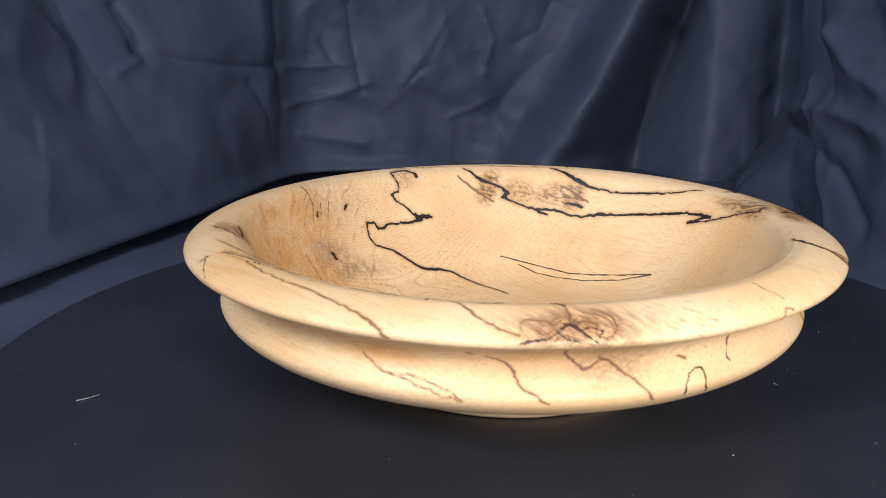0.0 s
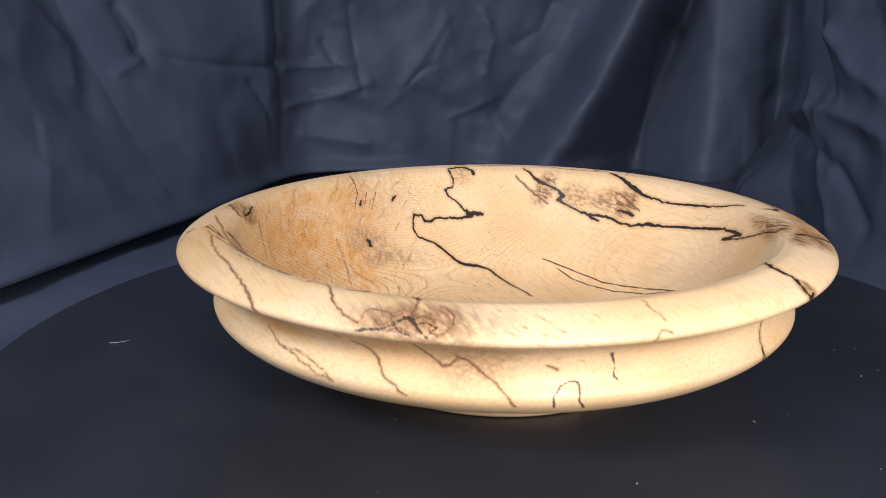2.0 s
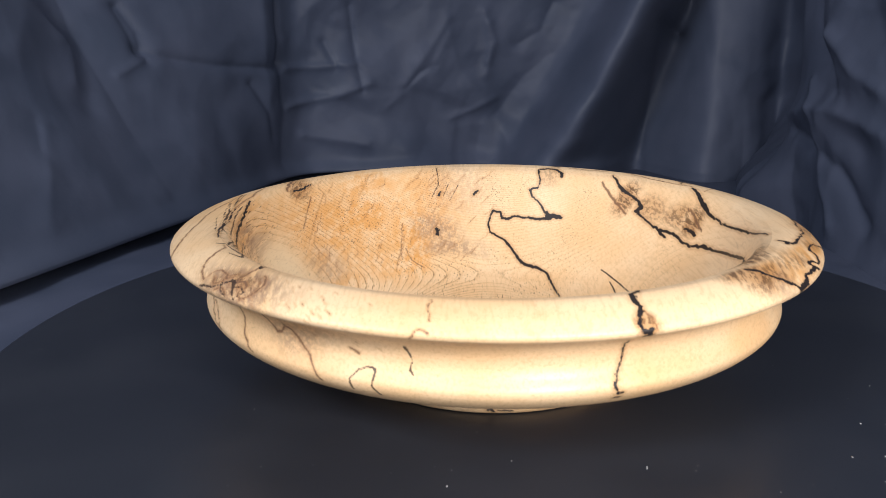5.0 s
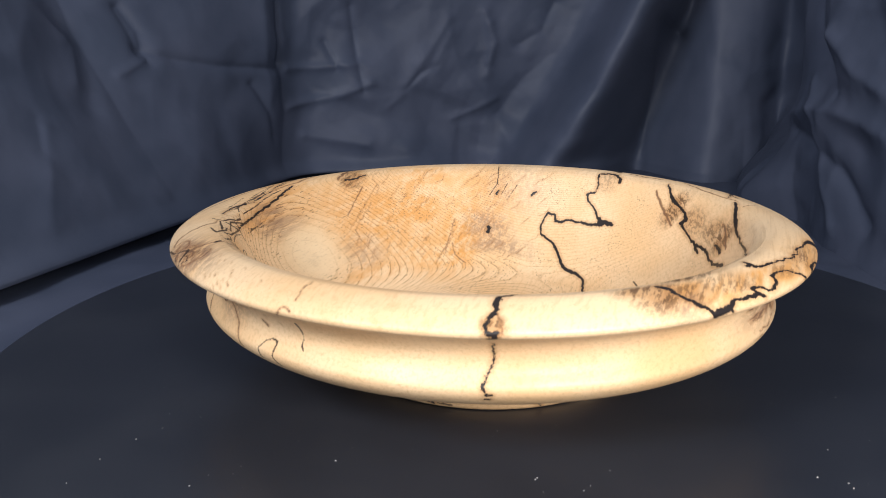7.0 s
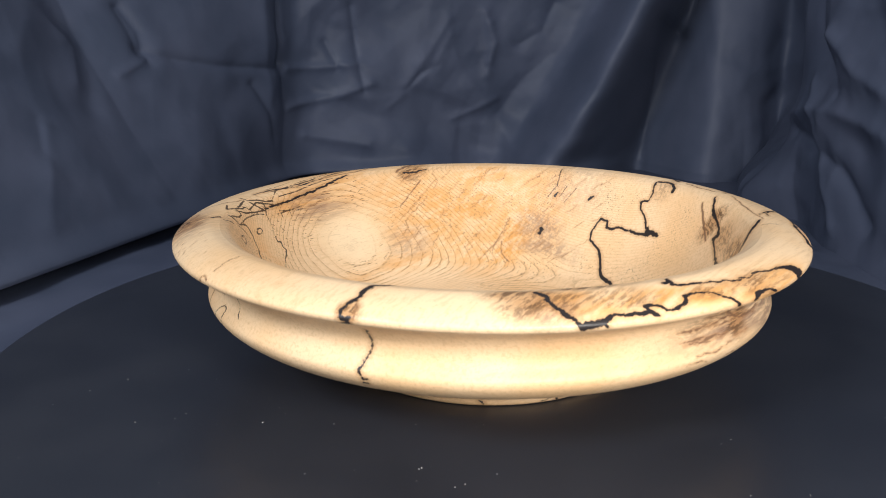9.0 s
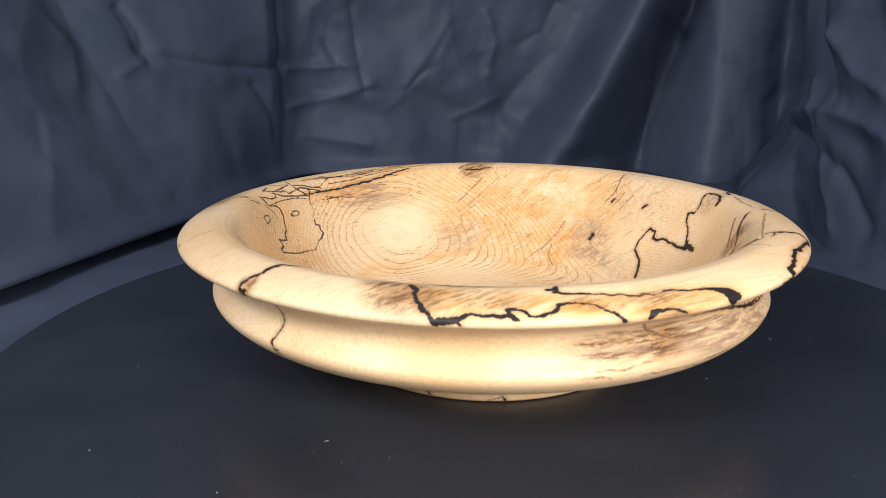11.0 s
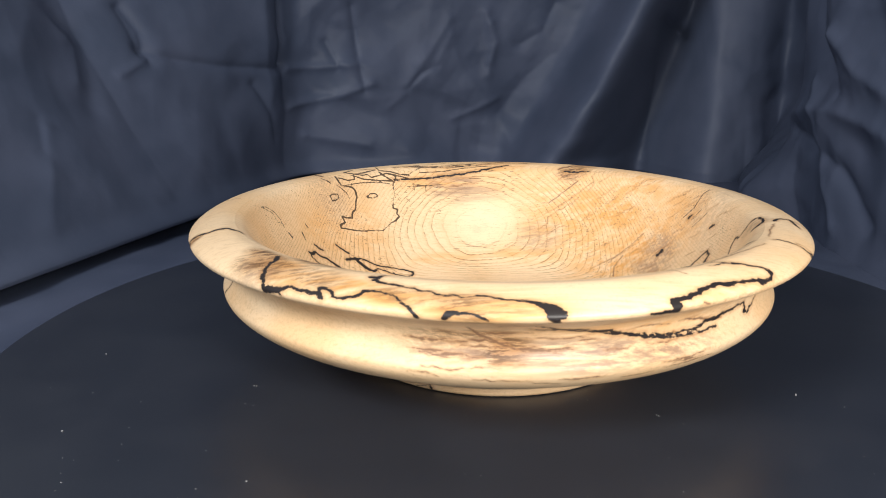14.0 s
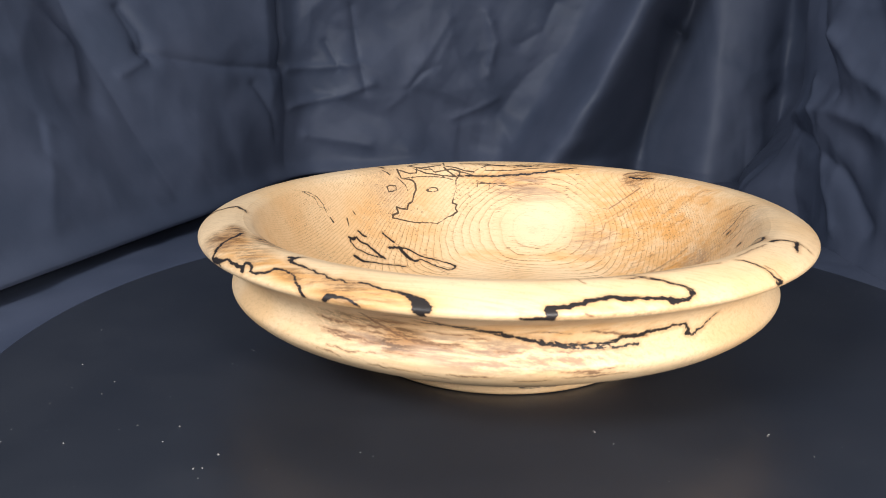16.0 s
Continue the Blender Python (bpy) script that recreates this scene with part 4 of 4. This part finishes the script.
# ---- dust on the turntable ----
def dust():
    rng = np.random.default_rng(7)
    points, faces = [], []

    def speck(x, y, size, stretch, turn):
        base = len(points)
        c, k = math.cos(turn), math.sin(turn)
        for a, b, h in ((1, 0, 0), (0, 1, 0), (-1, 0, 0), (0, -1, 0), (0.1, 0.1, 0.8)):
            px, py = a * size * stretch * rng.uniform(0.6, 1.2), b * size * rng.uniform(0.6, 1.2)
            points.append((x + px * c - py * k, y + px * k + py * c, 0.0001 + h * size))
        faces.extend([(base, base + 1, base + 4), (base + 1, base + 2, base + 4), (base + 2, base + 3, base + 4), (base + 3, base, base + 4), (base + 3, base + 2, base + 1, base)])

    speck(-0.0810, -0.0973, 0.0002, 1.4, 3)
    speck(-0.0138, -0.1036, 0.0003, 1.4, 2)
    speck(-0.1180, -0.1167, 0.0003, 1.4, 0)
    speck(-0.1721, -0.1257, 0.0003, 1.4, 2)
    speck(0.0908, -0.1123, 0.00042, 1.4, 2)
    speck(-0.1262, -0.0551, 0.0002, 1.4, 4)
    speck(0.0473, -0.1863, 0.00042, 1.4, 0)
    speck(0.1276, -0.0435, 0.00042, 1.4, 0)
    speck(0.0595, -0.1993, 0.0003, 1.4, 5)
    speck(0.0361, -0.1604, 0.0003, 1.4, 5)
    speck(0.0905, -0.1669, 0.0003, 1.4, 2)
    speck(-0.0633, -0.1822, 0.0002, 1.4, 1)
    speck(0.1064, 0.0829, 0.0003, 1.4, 0)
    speck(0.0737, -0.2099, 0.0003, 1.4, 0)
    speck(0.1648, -0.1305, 0.00042, 1.4, 2)
    speck(0.2095, -0.0608, 0.00042, 1.4, 3)
    speck(0.0154, 0.1024, 0.00042, 1.4, 5)
    speck(0.0258, 0.0720, 0.0003, 1.4, 3)
    speck(-0.0480, 0.1346, 0.0003, 1.4, 5)
    speck(0.1992, -0.1081, 0.00042, 1.4, 5)
    speck(0.1866, -0.0893, 0.0003, 1.4, 4)
    speck(0.1743, -0.0647, 0.0003, 1.4, 3)
    speck(0.1958, -0.0329, 0.0003, 1.4, 1)
    speck(0.1284, -0.0445, 0.00042, 1.4, 4)
    speck(0.1409, -0.0310, 0.0003, 1.4, 0)
    speck(-0.0523, 0.1545, 0.0003, 1.4, 0)
    speck(0.2176, 0.0215, 0.0006, 1.4, 4)
    speck(0.2411, 0.0094, 0.00042, 1.4, 0)
    speck(0.2376, -0.0004, 0.0003, 1.4, 2)
    speck(0.2234, -0.0204, 0.0003, 1.4, 4)
    speck(0.1721, 0.0632, 0.00042, 1.4, 0)
    speck(0.1688, 0.0642, 0.00042, 1.4, 4)
    speck(0.1617, 0.0564, 0.00042, 1.4, 2)
    speck(0.1728, 0.0261, 0.00042, 1.4, 0)
    speck(0.1806, 0.0367, 0.00042, 1.4, 0)
    speck(0.2018, -0.0213, 0.0003, 1.4, 0)
    speck(-0.0493, 0.1340, 0.00042, 1.4, 4)
    speck(0.0152, 0.1013, 0.0003, 1.4, 0)
    speck(0.1467, 0.0974, 0.0003, 1.4, 3)
    speck(0.2097, -0.0613, 0.0003, 1.4, 1)
    speck(0.1390, -0.0272, 0.0003, 1.4, 0)
    for _ in range(420):
        r, a = 0.262 * math.sqrt(rng.uniform(0.1, 1)), rng.uniform(0, 2 * math.pi)
        speck(r * math.cos(a), r * math.sin(a), rng.uniform(0.00006, 0.00022), rng.uniform(1, 2.2), rng.uniform(0, 6))
    ob = sheet("dust_specks", points, faces, DUST)
    return tagged(ob, "pale dust specks lying on the black turntable", "dust", kind="stuff")


def fibre():
    """A thin bent white thread on the turntable."""
    points, faces, n = [], [], 24
    for i in range(n):
        f = i / (n - 1)
        x, y = FIBRE[0] + (FIBRE[2] - FIBRE[0]) * f, FIBRE[1] + (FIBRE[3] - FIBRE[1]) * f
        bend = 0.0012 * math.sin(math.pi * f)
        x, y, z, r = x + bend, y + bend, 0.0004 + 0.0012 * f * f, 0.00022 * (1 - 0.7 * f)
        for k in range(6):
            a = k * math.pi / 3
            points.append((x + r * math.cos(a) * 0.3, y + r * math.cos(a), z + r * math.sin(a)))
    for i in range(n - 1):
        for k in range(6):
            faces.append((i * 6 + k, i * 6 + (k + 1) % 6, (i + 1) * 6 + (k + 1) % 6, (i + 1) * 6 + k))
    faces += [tuple(range(5, -1, -1)), tuple(range(n * 6 - 6, n * 6))]
    ob = sheet("loose_thread", points, faces, DUST)
    return tagged(ob, "short white loose thread on the black turntable", "thread")


backdrop()
table_cloth()
TURNTABLE = turntable()
BOWL = wooden_bowl()
SPECKS = dust()
THREAD = fibre()


def motions():
    """The turntable turns evenly and carries all that lies on it."""
    times = [0.5 * k for k in range(33)]
    for thing, place in ((TURNTABLE, pose(0, 0, 0)), (BOWL, pose(-0.00076, -0.01256, 0.0001)), (SPECKS, pose(0, 0, 0)), (THREAD, pose(0, 0, 0))):
        walk(thing, [(t, pose(0, 0, 0, 0, 0, -9.415 * t) @ place) for t in times])


motions()
